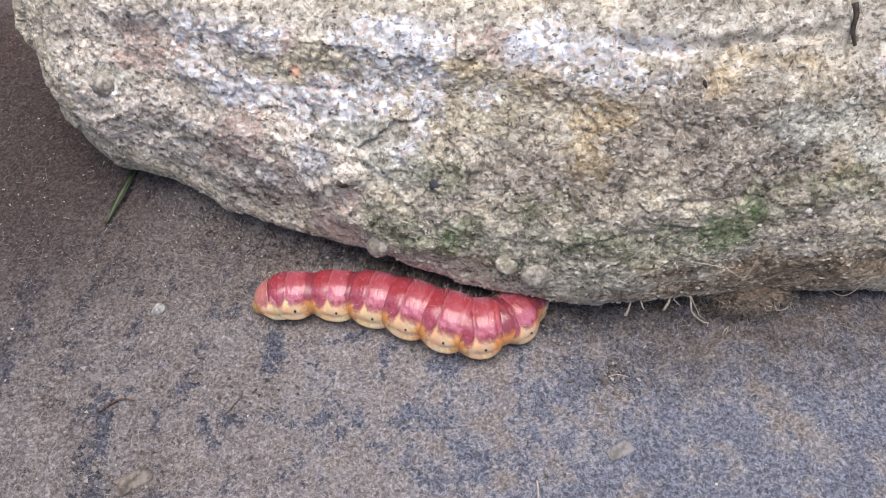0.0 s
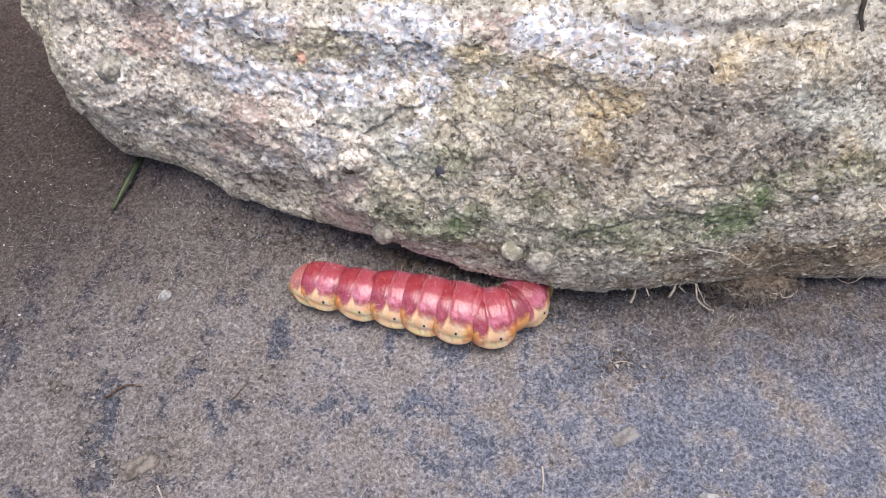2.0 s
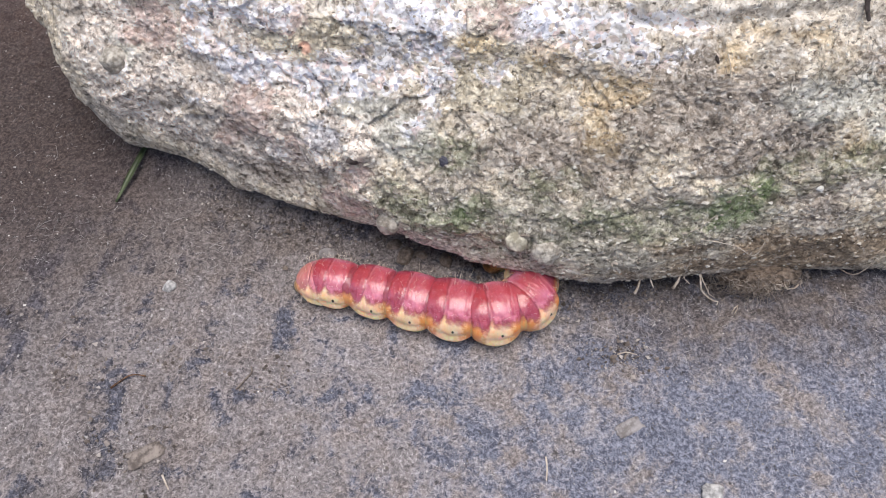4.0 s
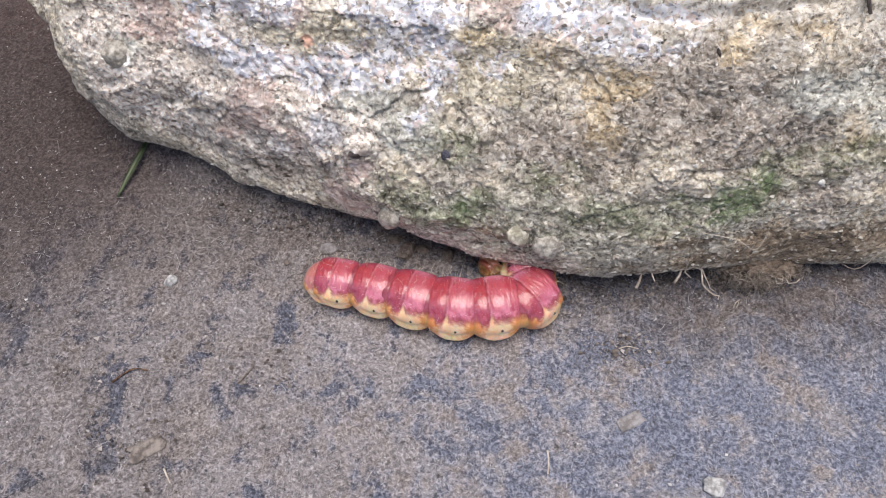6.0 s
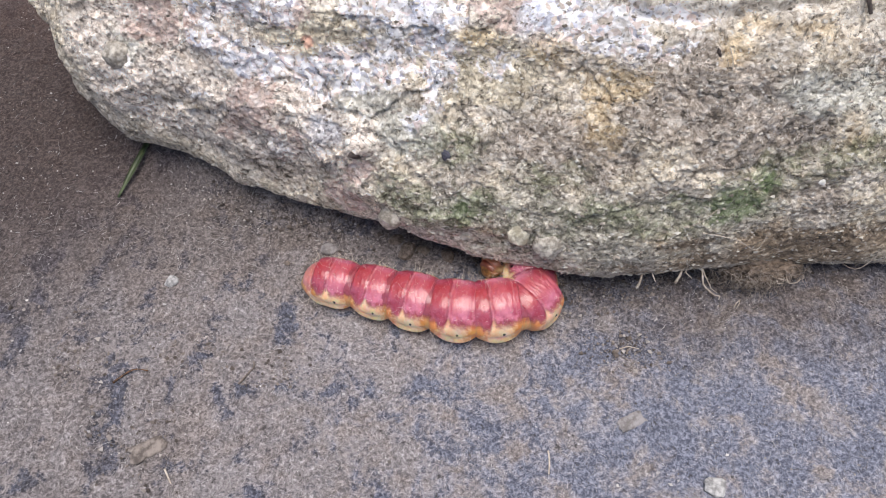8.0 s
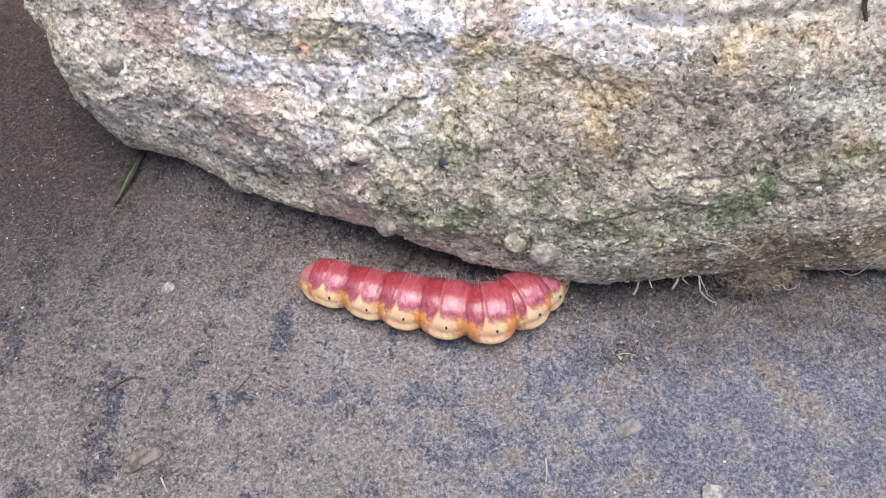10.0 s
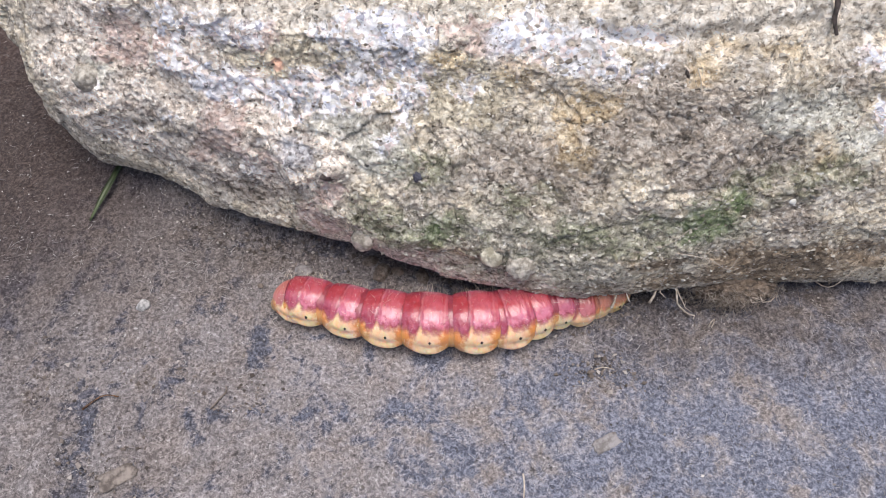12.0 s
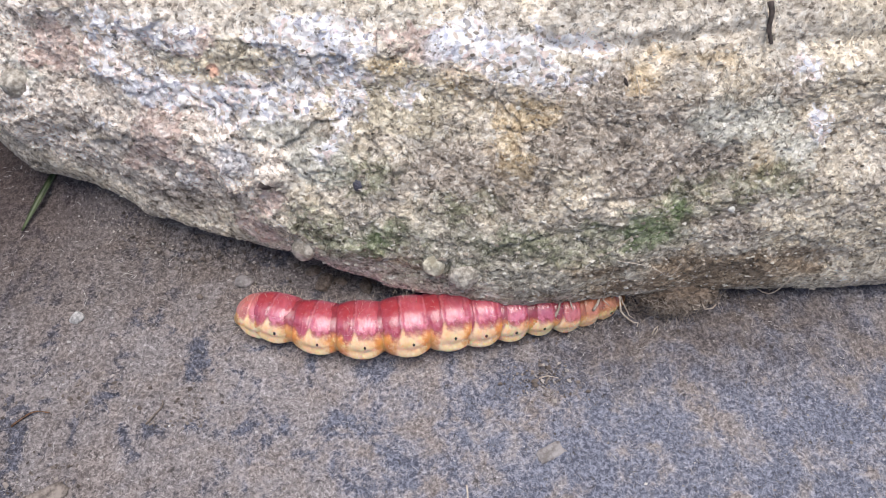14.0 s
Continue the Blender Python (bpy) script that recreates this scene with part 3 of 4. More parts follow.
tagged(ground, "worn grey-brown slab with blue-black mottling and rust stain", "ground", kind="structure")


# ---- the stone ----
HIGH = (0.133, 0.1198, 0.1135, 0.11, 0.1078, 0.106, 0.101, 0.0956, 0.1015, 0.107, 0.12)
SHOULDER = (0.149, 0.131, 0.1208, 0.1162, 0.1138, 0.1117, 0.1082, 0.1052, 0.1095, 0.118, 0.13)


STEP_X = (-0.12, -0.095, -0.084, -0.0735, -0.065, -0.058, -0.050, -0.043, -0.031, -0.021, -0.01, 0.22)
STEP = (-0.002, -0.0016, 0.0002, 0.0022, 0.0036, 0.0028, 0.0014, 0.0013, 0.0014, 0, 0, 0)


def stone_section(x):
    """Control points (y, z) of the section at x, from the hollow below round the front, the top and the back."""
    lip, foot, low, mid, high, sh = (along(KX, k, x) for k in (LIP, FOOT, LOW, MID, HIGH, SHOULDER))
    # the lower edge runs in steps
    step = along(STEP_X, STEP, x)
    lip, low, mid, high = lip + step, low + step, mid + 0.6 * step, high + 0.2 * step
    # the thin end leans back
    lean = np.clip((-0.022 - x) / 0.03, 0, 1)
    mid, high, sh = mid + 0.0030 * lean, high + 0.0036 * lean, sh + 0.0030 * lean
    one = 0 * x + 1
    return [(lip + 0.016, foot + 0.006), (lip, foot), (low, 0.020 * one), (mid, 0.035 * one), (high, 0.050 * one), (sh, 0.0605 * one), (sh + 0.03, 0.073 * one), (0.205 * one, 0.068 * one), (0.222 * one, 0.035 * one), (0.200 * one, 0.001 * one), (0.150 * one, -0.002 * one)]


FACE = {}
# cracks in the face: x and z of both ends, depth and width in millimetres
CREVICES = (
    (34.6, 61.3, 54.0, 62.0, 3.2, 0.7), (54.0, 62.0, 74.3, 63.1, 3.2, 0.7), (51.0, 59.8, 51.6, 56.8, 1.8, 0.5), (-27.5, 31.0, -24.6, 25.4, 1.6, 0.5), (8.8, 59.2, 4.9, 55.2, 1.0, 0.5), (66.3, 46.2, 61.8, 37.5, 1.6, 0.6), (28.1, 27.9, 49.9, 32.1, 1.0, 0.5), (-2.1, 42.8, 2.6, 38.1, 1.0, 0.5),
    (-30.4, 47.7, -17.2, 49.8, 1.1, 0.6), (-49.6, 48.4, -30.5, 43.5, 0.9, 0.6), (18.2, 22.7, 19.3, 17.1, 2.0, 0.6), (78.3, 21.4, 94.7, 24.5, 1.0, 0.6), (48.1, 37.6, 62.2, 38.0, 1.0, 0.6), (15.0, 42.3, 27.8, 37.3, 0.8, 0.5),
)


def build_stone():
    xs = np.concatenate([np.linspace(-0.1060, -0.090, 56), np.arange(-0.0897, 0.112, 0.00026), np.linspace(0.113, 0.205, 60)])
    ctrl = np.stack([np.stack(p, -1) for p in stone_section(xs)], 1)
    n = ctrl.shape[1]
    counts = [36, 48, 64, 70, 60, 62, 28, 12, 12, 12, 12]
    rows = []
    for k in range(n):
        p0, p1, p2, p3 = (ctrl[:, (k + d) % n] for d in (-1, 0, 1, 2))
        for s in np.arange(counts[k]) / counts[k]:
            rows.append(0.5 * (2 * p1 + (p2 - p0) * s + (2 * p0 - 5 * p1 + 4 * p2 - p3) * s**2 + (3 * p1 - p0 - 3 * p2 + p3) * s**3))
    yz = np.stack(rows, 1)
    # the ends round off
    left = np.clip((xs + 0.1060) / 0.030, 0, 1)
    right = np.clip((0.205 - xs) / 0.05, 0, 1)
    k = (np.sqrt(1 - (1 - left) ** 2) * 0.999 + 0.001) * np.sqrt(1 - (1 - right) ** 2 * 0.999)
    heart = np.array((0.158, 0.034))
    yz = heart + (yz - heart) * (0.02 + 0.98 * k[:, None, None])
    g = np.concatenate([np.repeat(xs[:, None, None], yz.shape[1], 1), yz], -1)
    du = np.gradient(g, axis=0)
    dv = np.roll(g, -1, 1) - np.roll(g, 1, 1)
    nrm = np.cross(dv, du)
    nrm /= np.maximum(np.linalg.norm(nrm, axis=-1, keepdims=True), 1e-12)
    mid = g.mean((0, 1))
    if ((g - mid) * nrm).sum() < 0:
        nrm = -nrm
    flow = g * np.array((0.92, 1, 1.05))
    d = rough(flow, 0.014, 2, 21) * 0.0015 + rough(flow, 0.0042, 2, 31) * 0.00030
    # broken chips, longer than high, coarser towards the thin end
    wav = (g + np.stack([grain(g, 0.002, 71 + n) for n in range(3)], -1) * 0.0007) @ np.array(((0.93, 0, -0.10), (0, 1, 0), (0.1, 0, 1.0)))
    coarse = np.clip(0.75 - g[..., 0] / 0.05, 0.45, 1.0)
    d += coarse * (facets(wav, 0.0095, 41) * 0.0011 + facets(wav, 0.0048, 42) * 0.00055) + facets(wav, 0.0022, 43) * 0.00027 + facets(wav, 0.0011, 47) * 0.00024 + grain(g, 0.0007, 53) * 0.00016
    # a ledge that breaks along the bedding, and an upright cleft
    bed = g[..., 2] - (0.0612 + 0.03 * (g[..., 0] - 0.06) + 0.0012 * grain(g, 0.012, 61))
    d += 0.0024 / (1 + np.exp(-bed / 0.0004)) * np.clip((g[..., 0] - 0.02) / 0.02, 0, 1) * (g[..., 1] < 0.16)
    cleft = np.exp(-(((g[..., 0] - 0.0779 - 0.25 * (0.0633 - g[..., 2])) / 0.0007) ** 2) - ((g[..., 2] - 0.0638) / 0.0028) ** 4) * (g[..., 1] < 0.14)
    d -= cleft * 0.0015
    for x0, z0, x1, z1, depth, width in CREVICES:
        a, b = np.array((x0, z0)) * 1e-3, np.array((x1, z1)) * 1e-3
        q = g[..., (0, 2)] + np.stack([grain(g, 0.003, 81), grain(g, 0.003, 82)], -1) * 0.0006
        s = ((q - a) @ (b - a)) / ((b - a) @ (b - a))
        off = np.linalg.norm(q - (a + np.clip(s, 0, 1)[..., None] * (b - a)), axis=-1)
        d -= 0.65 * depth * 1e-3 * np.exp(-((off / (width * 1e-3)) ** 2)) * (g[..., 1] < 0.135)
    d *= np.clip((g[..., 2] - 0.002) / 0.022, 0.45, 1.0)
    g = g + nrm * d[..., None]
    FACE.update(places=g[:, 27:345].reshape(-1, 3), normals=nrm[:, 27:345].reshape(-1, 3))
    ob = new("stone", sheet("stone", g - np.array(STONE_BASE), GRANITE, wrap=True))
    ob.location = STONE_BASE
    return tagged(ob, "rough granite stone with pale crystals, ochre and moss stains", "stone")


stone = build_stone()

# ---- small things on and about the stone ----
def on_stone(x, z):
    """The place and the normal of the stone's face at x and z."""
    p = FACE["places"]
    i = np.argmin((p[:, 0] - x) ** 2 + (p[:, 2] - z) ** 2 + 0.05 * (p[:, 1] - 0.1) ** 2)
    return Vector(p[i]), Vector(FACE["normals"][i])


def lumps(rng, places, sizes, stretch=(1, 1, 1)):
    """Corners and faces of many small angular crumbs."""
    n = len(places)
    corner = np.array([(1, 0, 0), (-1, 0, 0), (0, 1, 0), (0, -1, 0), (0, 0, 1), (0, 0, -1)], float)
    v = corner[None] * rng.uniform(0.55, 1.15, (n, 6, 1)) + rng.uniform(-0.25, 0.25, (n, 6, 3))
    q = rng.normal(size=(n, 3, 3))
    turn = np.linalg.qr(q)[0]
    v = np.einsum("nij,nkj->nki", turn, v) * np.array(stretch) * sizes[:, None, None] + places[:, None]
    f = np.array([(0, 2, 4), (2, 1, 4), (1, 3, 4), (3, 0, 4), (2, 0, 5), (1, 2, 5), (3, 1, 5), (0, 3, 5)])
    return v.reshape(-1, 3), (f[None] + 6 * np.arange(n)[:, None, None]).reshape(-1, 3)


def threads(rng, places, ways, lift, lengths, radius):
    """Corners and faces of many short bent three-sided threads."""
    n = len(places)
    side = np.cross(ways, lift)
    side /= np.maximum(np.linalg.norm(side, axis=1, keepdims=True), 1e-9)
    bend = rng.uniform(-0.45, 0.45, (n, 1)) * side + rng.uniform(0.0, 0.3, (n, 1)) * lift
    out = []
    for k, s in enumerate((-0.5, 0.0, 0.5)):
        c = places + ways * (s * lengths)[:, None] + bend * ((0.25 - s * s) * lengths)[:, None]
        for a in (0, 2.094, 4.189):
            out.append(c + (side * math.cos(a) + lift * math.sin(a)) * radius[:, None] * (1.0 if k == 1 else 0.6))
    v = np.stack(out, 1)
    f = []
    for k in (0, 1):
        for i in range(3):
            a, b = 3 * k + i, 3 * k + (i + 1) % 3
            f += [(a, b, b + 3), (a, b + 3, a + 3)]
    f = np.array(f)
    return v.reshape(-1, 3), (f[None] + 9 * np.arange(n)[:, None, None]).reshape(-1, 3)


def many(name, v, f, material, parent=None):
    me = bpy.data.meshes.new(name)
    me.from_pydata(v.tolist(), [], f.tolist())
    me.materials.append(material)
    ob = new(name, me)
    if parent:
        ob.parent = parent
    return tagged(ob, kind="stuff")


def build_grit():
    rng = np.random.default_rng(11)
    n = 24000
    p = np.stack([rng.uniform(-0.135, 0.125, n), rng.uniform(0.02, 0.2, n), np.full(n, 0.0002)], 1)
    p = p[p[:, 1] < 0.13 + 0.6 * np.abs(p[:, 0] + 0.02) * (p[:, 0] < -0.06)]
    p = p[(p[:, 0] > -0.085 + 0.015 * rng.normal(size=len(p))) | (p[:, 1] < 0.105) | (rng.uniform(0, 1, len(p)) < 0.12)]
    a = rng.uniform(0, 2 * math.pi, len(p))
    ways = np.stack([np.cos(a), np.sin(a), rng.normal(0, 0.12, len(p))], 1)
    lift = np.tile((0.0, 0.0, 1.0), (len(p), 1))
    p[:, 2] += bank_height(p[:, 0], p[:, 1])
    v, f = threads(rng, p, ways, lift, rng.gamma(4, 0.00032, len(p)), rng.uniform(0.000025, 0.00006, len(p)))
    tagged(many("fibres", v, f, FIBRE), "short grey plant fibres matted over the slab", "fibres")
    n = 5000
    p = np.stack([rng.uniform(-0.135, 0.125, n), rng.uniform(0.02, 0.17, n), np.full(n, 0.0002)], 1)
    v, f = lumps(rng, p, np.minimum(rng.gamma(2.0, 0.00007, n), 0.0006), (1, 1, 0.6))
    tagged(many("grit", v, f, CRUMB), "fine sandy grit scattered over the slab", "grit")
    # crumbled earth: a bank under the stone's edge and a few heaps on the slab
    heaps = [(-62, 66, 7, 4), (-84, 60, 6, 4), (-40, 60, 5, 4), (40, 67.5, 4, 2.5), (-66, 44, 8, 5), (-88, 74, 7, 4)]
    p = [np.stack([rng.normal(x, a, 420), rng.normal(y, b, 420)], 1) for x, y, a, b in heaps]
    u = rng.uniform(-70, 95, 4200)
    p.append(np.stack([u, along(KX, LIP, u * 1e-3) * 1e3 + np.minimum(rng.normal(-1.0, 3.0, len(u)), 5)], 1))
    p = np.concatenate(p) * 1e-3
    size = np.minimum(rng.gamma(1.6, 0.00011, len(p)), 0.0009)
    v, f = lumps(rng, np.column_stack([p, size * 0.4 + bank_height(p[:, 0], p[:, 1])]), size, (1.1, 1, 0.7))
    tagged(many("earth_crumbs", v, f, EARTH), "crumbled brown earth scattered beside the stone", "earth")
    # grains bedded in the stone's face
    face, normal = FACE["places"], FACE["normals"]
    i = rng.integers(0, len(face), 13000)
    i = i[rng.uniform(0, 1, len(i)) < np.clip(0.25 + (face[i, 0] + 0.03) / 0.06, 0.12, 0.8)]
    p = face[i] - np.array(STONE_BASE)
    v, f = lumps(rng, p, np.minimum(rng.gamma(2.4, 0.00011, len(i)), 0.0007), (1.25, 0.8, 0.8))
    tagged(many("grain", v, f, GRAIN, stone), "mineral grains standing out of the face")
    i = rng.integers(0, len(face), 420)
    v, f = lumps(rng, face[i] - np.array(STONE_BASE), np.minimum(rng.gamma(5.0, 0.00010, len(i)), 0.0011), (1.3, 0.7, 0.8))
    tagged(many("flake", v, f, GRAIN, stone), "loose mineral flakes lodged on the face")
    i = rng.integers(0, len(face), 2600)
    up = normal[i]
    a = np.cross(up, rng.normal(size=(len(i), 3)))
    a /= np.linalg.norm(a, axis=1, keepdims=True)
    v, f = threads(rng, face[i] + up * 0.00015 - np.array(STONE_BASE), a, up, rng.gamma(4, 0.0003, len(i)), rng.uniform(0.00002, 0.00005, len(i)))
    tagged(many("lint", v, f, FIBRE, stone), "fine plant lint caught on the face")


def build_pebble(name, place, size, material, seed, label, category, parent=None, crumb=0.0, group=""):
    """A worn, slightly angular pebble."""
    bm = bmesh.new()
    bmesh.ops.create_icosphere(bm, subdivisions=5 if crumb else 4, radius=1.0)
    rng = random.Random(seed * 31 + 7)
    cuts = [(Vector((rng.gauss(0, 1), rng.gauss(0, 1), rng.gauss(0, 1))).normalized(), rng.uniform(0.80, 1.0)) for _ in range(26)]
    for v in bm.verts:
        d = v.co.normalized()
        flat = min(h / max(d.dot(n), 0.05) for n, h in cuts)
        r = min(flat, 1.15) * 0.75 + 0.25 + 0.07 * noise.noise(d * 4 + Vector((0, seed, 0))) + 0.05 * noise.noise(d * 9 + Vector((0, 0, seed))) + crumb * (noise.noise(d * 6) + 0.7 * noise.noise(d * 14) + 0.5 * noise.noise(d * 30))
        v.co = Vector((d.x * size[0] * r, d.y * size[1] * r, d.z * size[2] * r))
    ob = finish(name, bm, material, parent)
    ob.matrix_basis = pose(place[0], place[1], place[2], seed * 7 % 20, seed * 5 % 15, seed * 47 % 360)
    return tagged(ob, label, category, group)


def build_chip(name, place, size, thick, turn, material, seed, label, category, square=0.45):
    """A thin broken flake with a ragged outline, slightly bowed."""
    bm = bmesh.new()
    n = 26
    rim = []
    for k in range(n):
        a = 2 * math.pi * k / n
        c, s = math.cos(a), math.sin(a)
        e = 1 / max(abs(c), abs(s)) ** square * (1 + (0.65 - 0.45 * square) * noise.noise((c * 1.6 + seed, s * 1.6, seed)) + 0.2 * noise.noise((c * 5, s * 5 + seed, 3)))
        rim.append((c * e * size[0] / 2, s * e * size[1] / 2))
    layers = []
    for z, k in ((0, 1.0), (thick, 0.97), (thick * 1.15, 0.6), (thick * 1.1, 0.2)):
        layers.append([bm.verts.new((x * k, y * k, z + 0.12 * size[1] * (x * k / size[0]) ** 2 + thick * 0.5 * noise.noise((x * 900, y * 900, seed)))) for x, y in rim])
    for u, v in zip(layers, layers[1:]):
        for i in range(n):
            bm.faces.new((u[i], u[(i + 1) % n], v[(i + 1) % n], v[i]))
    bm.faces.new(layers[0][::-1])
    bm.faces.new(layers[-1])
    ob = finish(name, bm, material, smooth=True)
    ob.matrix_basis = pose(place[0], place[1], 0.0001, 2, 3, turn)
    return tagged(ob, label, category)


def build_strand(name, points, r0, r1, material, label, category, group="", sides=5):
    """A thread or stalk through a few places, in millimetres, smoothed."""
    pts = [Vector(p) * 1e-3 for p in points]
    base = pts[0].copy()
    fine = []
    for k in range(len(pts) - 1):
        a, b, c, d = pts[max(k - 1, 0)], pts[k], pts[k + 1], pts[min(k + 2, len(pts) - 1)]
        for s in (0, 0.2, 0.4, 0.6, 0.8):
            fine.append(0.5 * (2 * b + (c - a) * s + (2 * a - 5 * b + 4 * c - d) * s * s + (3 * b - a - 3 * c + d) * s**3) - base)
    fine.append(pts[-1] - base)
    bm = bmesh.new()
    strand(bm, fine, r0, r1, sides)
    ob = finish(name, bm, material)
    ob.location = base
    return tagged(ob, label, category, group)


def stone_thread(xz, r0, r1, label, group="plant hairs on the stone"):
    pts = []
    for x, z, off in xz:
        p, n = on_stone(x * 1e-3, z * 1e-3)
        pts.append((p + n * (off * 1e-3)) * 1e3)
    return build_strand("plant_hair", pts, r0, r1, ROOT, label, "plant hair", group, 4)


def build_grass():
    """A blade bent along its keel, tip on the slab, foot under the stone."""
    bm = bmesh.new()
    rows = []
    a, b = Vector((-0.0865, 0.1065, 0.0004)), Vector((-0.0800, 0.1270, 0.0040))
    for k in range(15):
        s = k / 14
        c = (b - a) * s + Vector((0.0006 * math.sin(s * 3), 0, 0.0008 * math.sin(s * 3.14)))
        w = 0.00085 * min(1.0, 0.30 + 2.2 * s)
        side = (b - a).cross(Vector((0, 0, 1))).normalized()
        rows.append([bm.verts.new(c + side * w * x + Vector((0, 0, z * w))) for x, z in ((-1, 0.45), (-0.5, 0.1), (0, 0), (0.5, 0.1), (1, 0.45), (0.5, -0.1), (0, -0.25), (-0.5, -0.1))])
    for u, v in zip(rows, rows[1:]):
        for i in range(8):
            bm.faces.new((u[i], u[(i + 1) % 8], v[(i + 1) % 8], v[i]))
    bm.faces.new(rows[0][::-1])
    bm.faces.new(rows[-1])
    ob = finish("grass_blade", bm, GRASS)
    ob.location = a
    return tagged(ob, "single dark green grass blade sticking out under the stone", "grass")


def build_roots():
    """A tuft of dead rootlets that hangs from the stone's lower edge to the slab."""
    thing = tagged(new("root_tuft"), "tangle of pale dead rootlets hanging from the stone", "roots")
    origin = Vector((0.068, 0.083, 0.0))
    thing.location = origin
    rng = random.Random(8)

    def add(points, r0, r1, name, label=""):
        bm = bmesh.new()
        strand(bm, [Vector(p) * 1e-3 - origin for p in points], r0, r1, 4)
        finish(name, bm, ROOT, thing, label)

    add([(56.6, 86.5, 9.0), (57.2, 83.6, 8.2), (57.6, 81.6, 6.0), (58.6, 81.4, 4.4), (60.0, 81.2, 2.8), (61.4, 81.0, 1.6), (62.6, 81.2, 1.0), (62.3, 80.4, 0.6)], 0.00030, 0.00014, "rootlet", "thick pale bent rootlet")
    add([(57.0, 86.5, 8.6), (58.2, 83.6, 6.4), (59.6, 82.4, 4.2), (60.2, 82.2, 2.8), (61.8, 81.8, 1.6)], 0.00018, 0.00008, "rootlet")
    add([(65.6, 78.6, 0.3), (66.2, 79.6, 1.0), (67.0, 80.2, 1.2), (66.8, 79.4, 0.8), (66.2, 78.4, 0.3)], 0.00016, 0.00010, "rootlet")
    add([(53.2, 85.5, 8.6), (52.2, 82.6, 7.8), (51.4, 81.6, 6.8), (51.2, 81.4, 6.4)], 0.00028, 0.00034, "rootlet")
    add([(54.2, 85.5, 8.8), (53.4, 83.0, 8.4), (54.8, 82.0, 7.6)], 0.00020, 0.00012, "rootlet")
    add([(43.8, 83.4, 9.0), (43.0, 80.6, 8.2), (42.5, 79.8, 7.4), (42.3, 79.6, 7.0)], 0.00022, 0.00042, "rootlet", "pale rootlet with a knobbed end")
    add([(45.4, 83.4, 9.4), (46.0, 81.2, 8.8), (46.4, 80.6, 8.2)], 0.00024, 0.00014, "rootlet")
    add([(74.0, 85.0, 6.4), (74.6, 82.4, 5.4), (75.6, 82.0, 6.0), (75.4, 82.6, 7.0), (74.4, 82.8, 6.8)], 0.00024, 0.00014, "rootlet")
    add([(76.0, 85.0, 6.4), (77.2, 82.4, 5.4), (78.6, 82.2, 6.4), (79.2, 82.6, 7.4)], 0.00022, 0.00012, "rootlet")
    add([(72.0, 85.0, 6.0), (72.4, 82.8, 5.0), (73.4, 82.2, 4.2), (72.6, 81.6, 3.4)], 0.00018, 0.00010, "rootlet")
    bm = bmesh.new()
    for _ in range(520):
        x = rng.gauss(70.5, 4.5)
        p = Vector((x, rng.uniform(82.6, 87.0), rng.uniform(1.5, 8.5)))
        pts = [p]
        d = Vector((rng.uniform(-1, 1), rng.uniform(-0.8, 0.1), rng.uniform(-1, 0.1)))
        for _ in range(rng.randint(4, 7)):
            d = (d + Vector((rng.uniform(-0.9, 0.9), rng.uniform(-0.7, 0.6), rng.uniform(-0.7, 0.6)))).normalized()
            q = pts[-1] + d * rng.uniform(0.4, 0.9)
            q.z, q.y = max(q.z, 0.6), max(q.y, 80.4 + 0.05 * (q.x - 71) ** 2)
            pts.append(q)
        strand(bm, [q * 1e-3 - origin for q in pts], 0.00006, 0.00003, 3)
    tagged(finish("root_mat", bm, FELT, thing, "matted hair-fine brown roots"), kind="stuff")
    soil = build_pebble("soil", (0.0034, 0.0038, 0.0050), (0.0088, 0.0036, 0.0040), SOIL, 0, "", "", thing, crumb=0.30)
    tagged(soil, "clinging crumbly brown soil")
    return thing


build_grit()
# lumps that are part of the stone; dark pieces added for shaded cracks and hollows
for (x, z), r, mat, seed, text in (((0.0152, 0.0211), (0.0030, 0.0029, 0.0032), QUARTZ, 2, "rounded pale quartz lump"), ((-0.0005, 0.0359), (0.0014, 0.0011, 0.0015), SLATE, 10, "small blue-black mineral lump"), ((-0.0128, 0.0165), (0.0036, 0.0028, 0.0034), LUMP, 5, ""), ((0.0217, 0.0193), (0.0040, 0.0028, 0.0036), LUMP, 7, ""), ((-0.0756, 0.0408), (0.0036, 0.0032, 0.0034), LUMP, 9, ""), ((0.0756, 0.0336), (0.0013, 0.0008, 0.0009), CHALK, 3, "small chalk-white flake"), ((0.0184, 0.0196), (0.0012, 0.0010, 0.0020), CHAFF, 23, "dark brown wedge put in for the crack between the lumps"), ((0.0212, 0.0192), (0.0050, 0.0034, 0.0040), LUMP, 21, ""), ((-0.0196, 0.0335), (0.0018, 0.0007, 0.0012), BARK, 27, "dark brown piece put in for a shaded hollow in the face"), ((0.0506, 0.0583), (0.0004, 0.0004, 0.0015), BARK, 28, "dark brown piece put in for a shaded hollow in the face"), ((-0.0208, 0.0351), (0.0013, 0.0008, 0.0008), CHALK, 4, "small pale flake")):
    p, n = on_stone(x, z)
    ob = build_pebble("lump", p - n * r[1] * (0.30 if seed in (2, 5, 10) else 0.5) - STONE_BASE, r, mat, seed, text, "", stone)
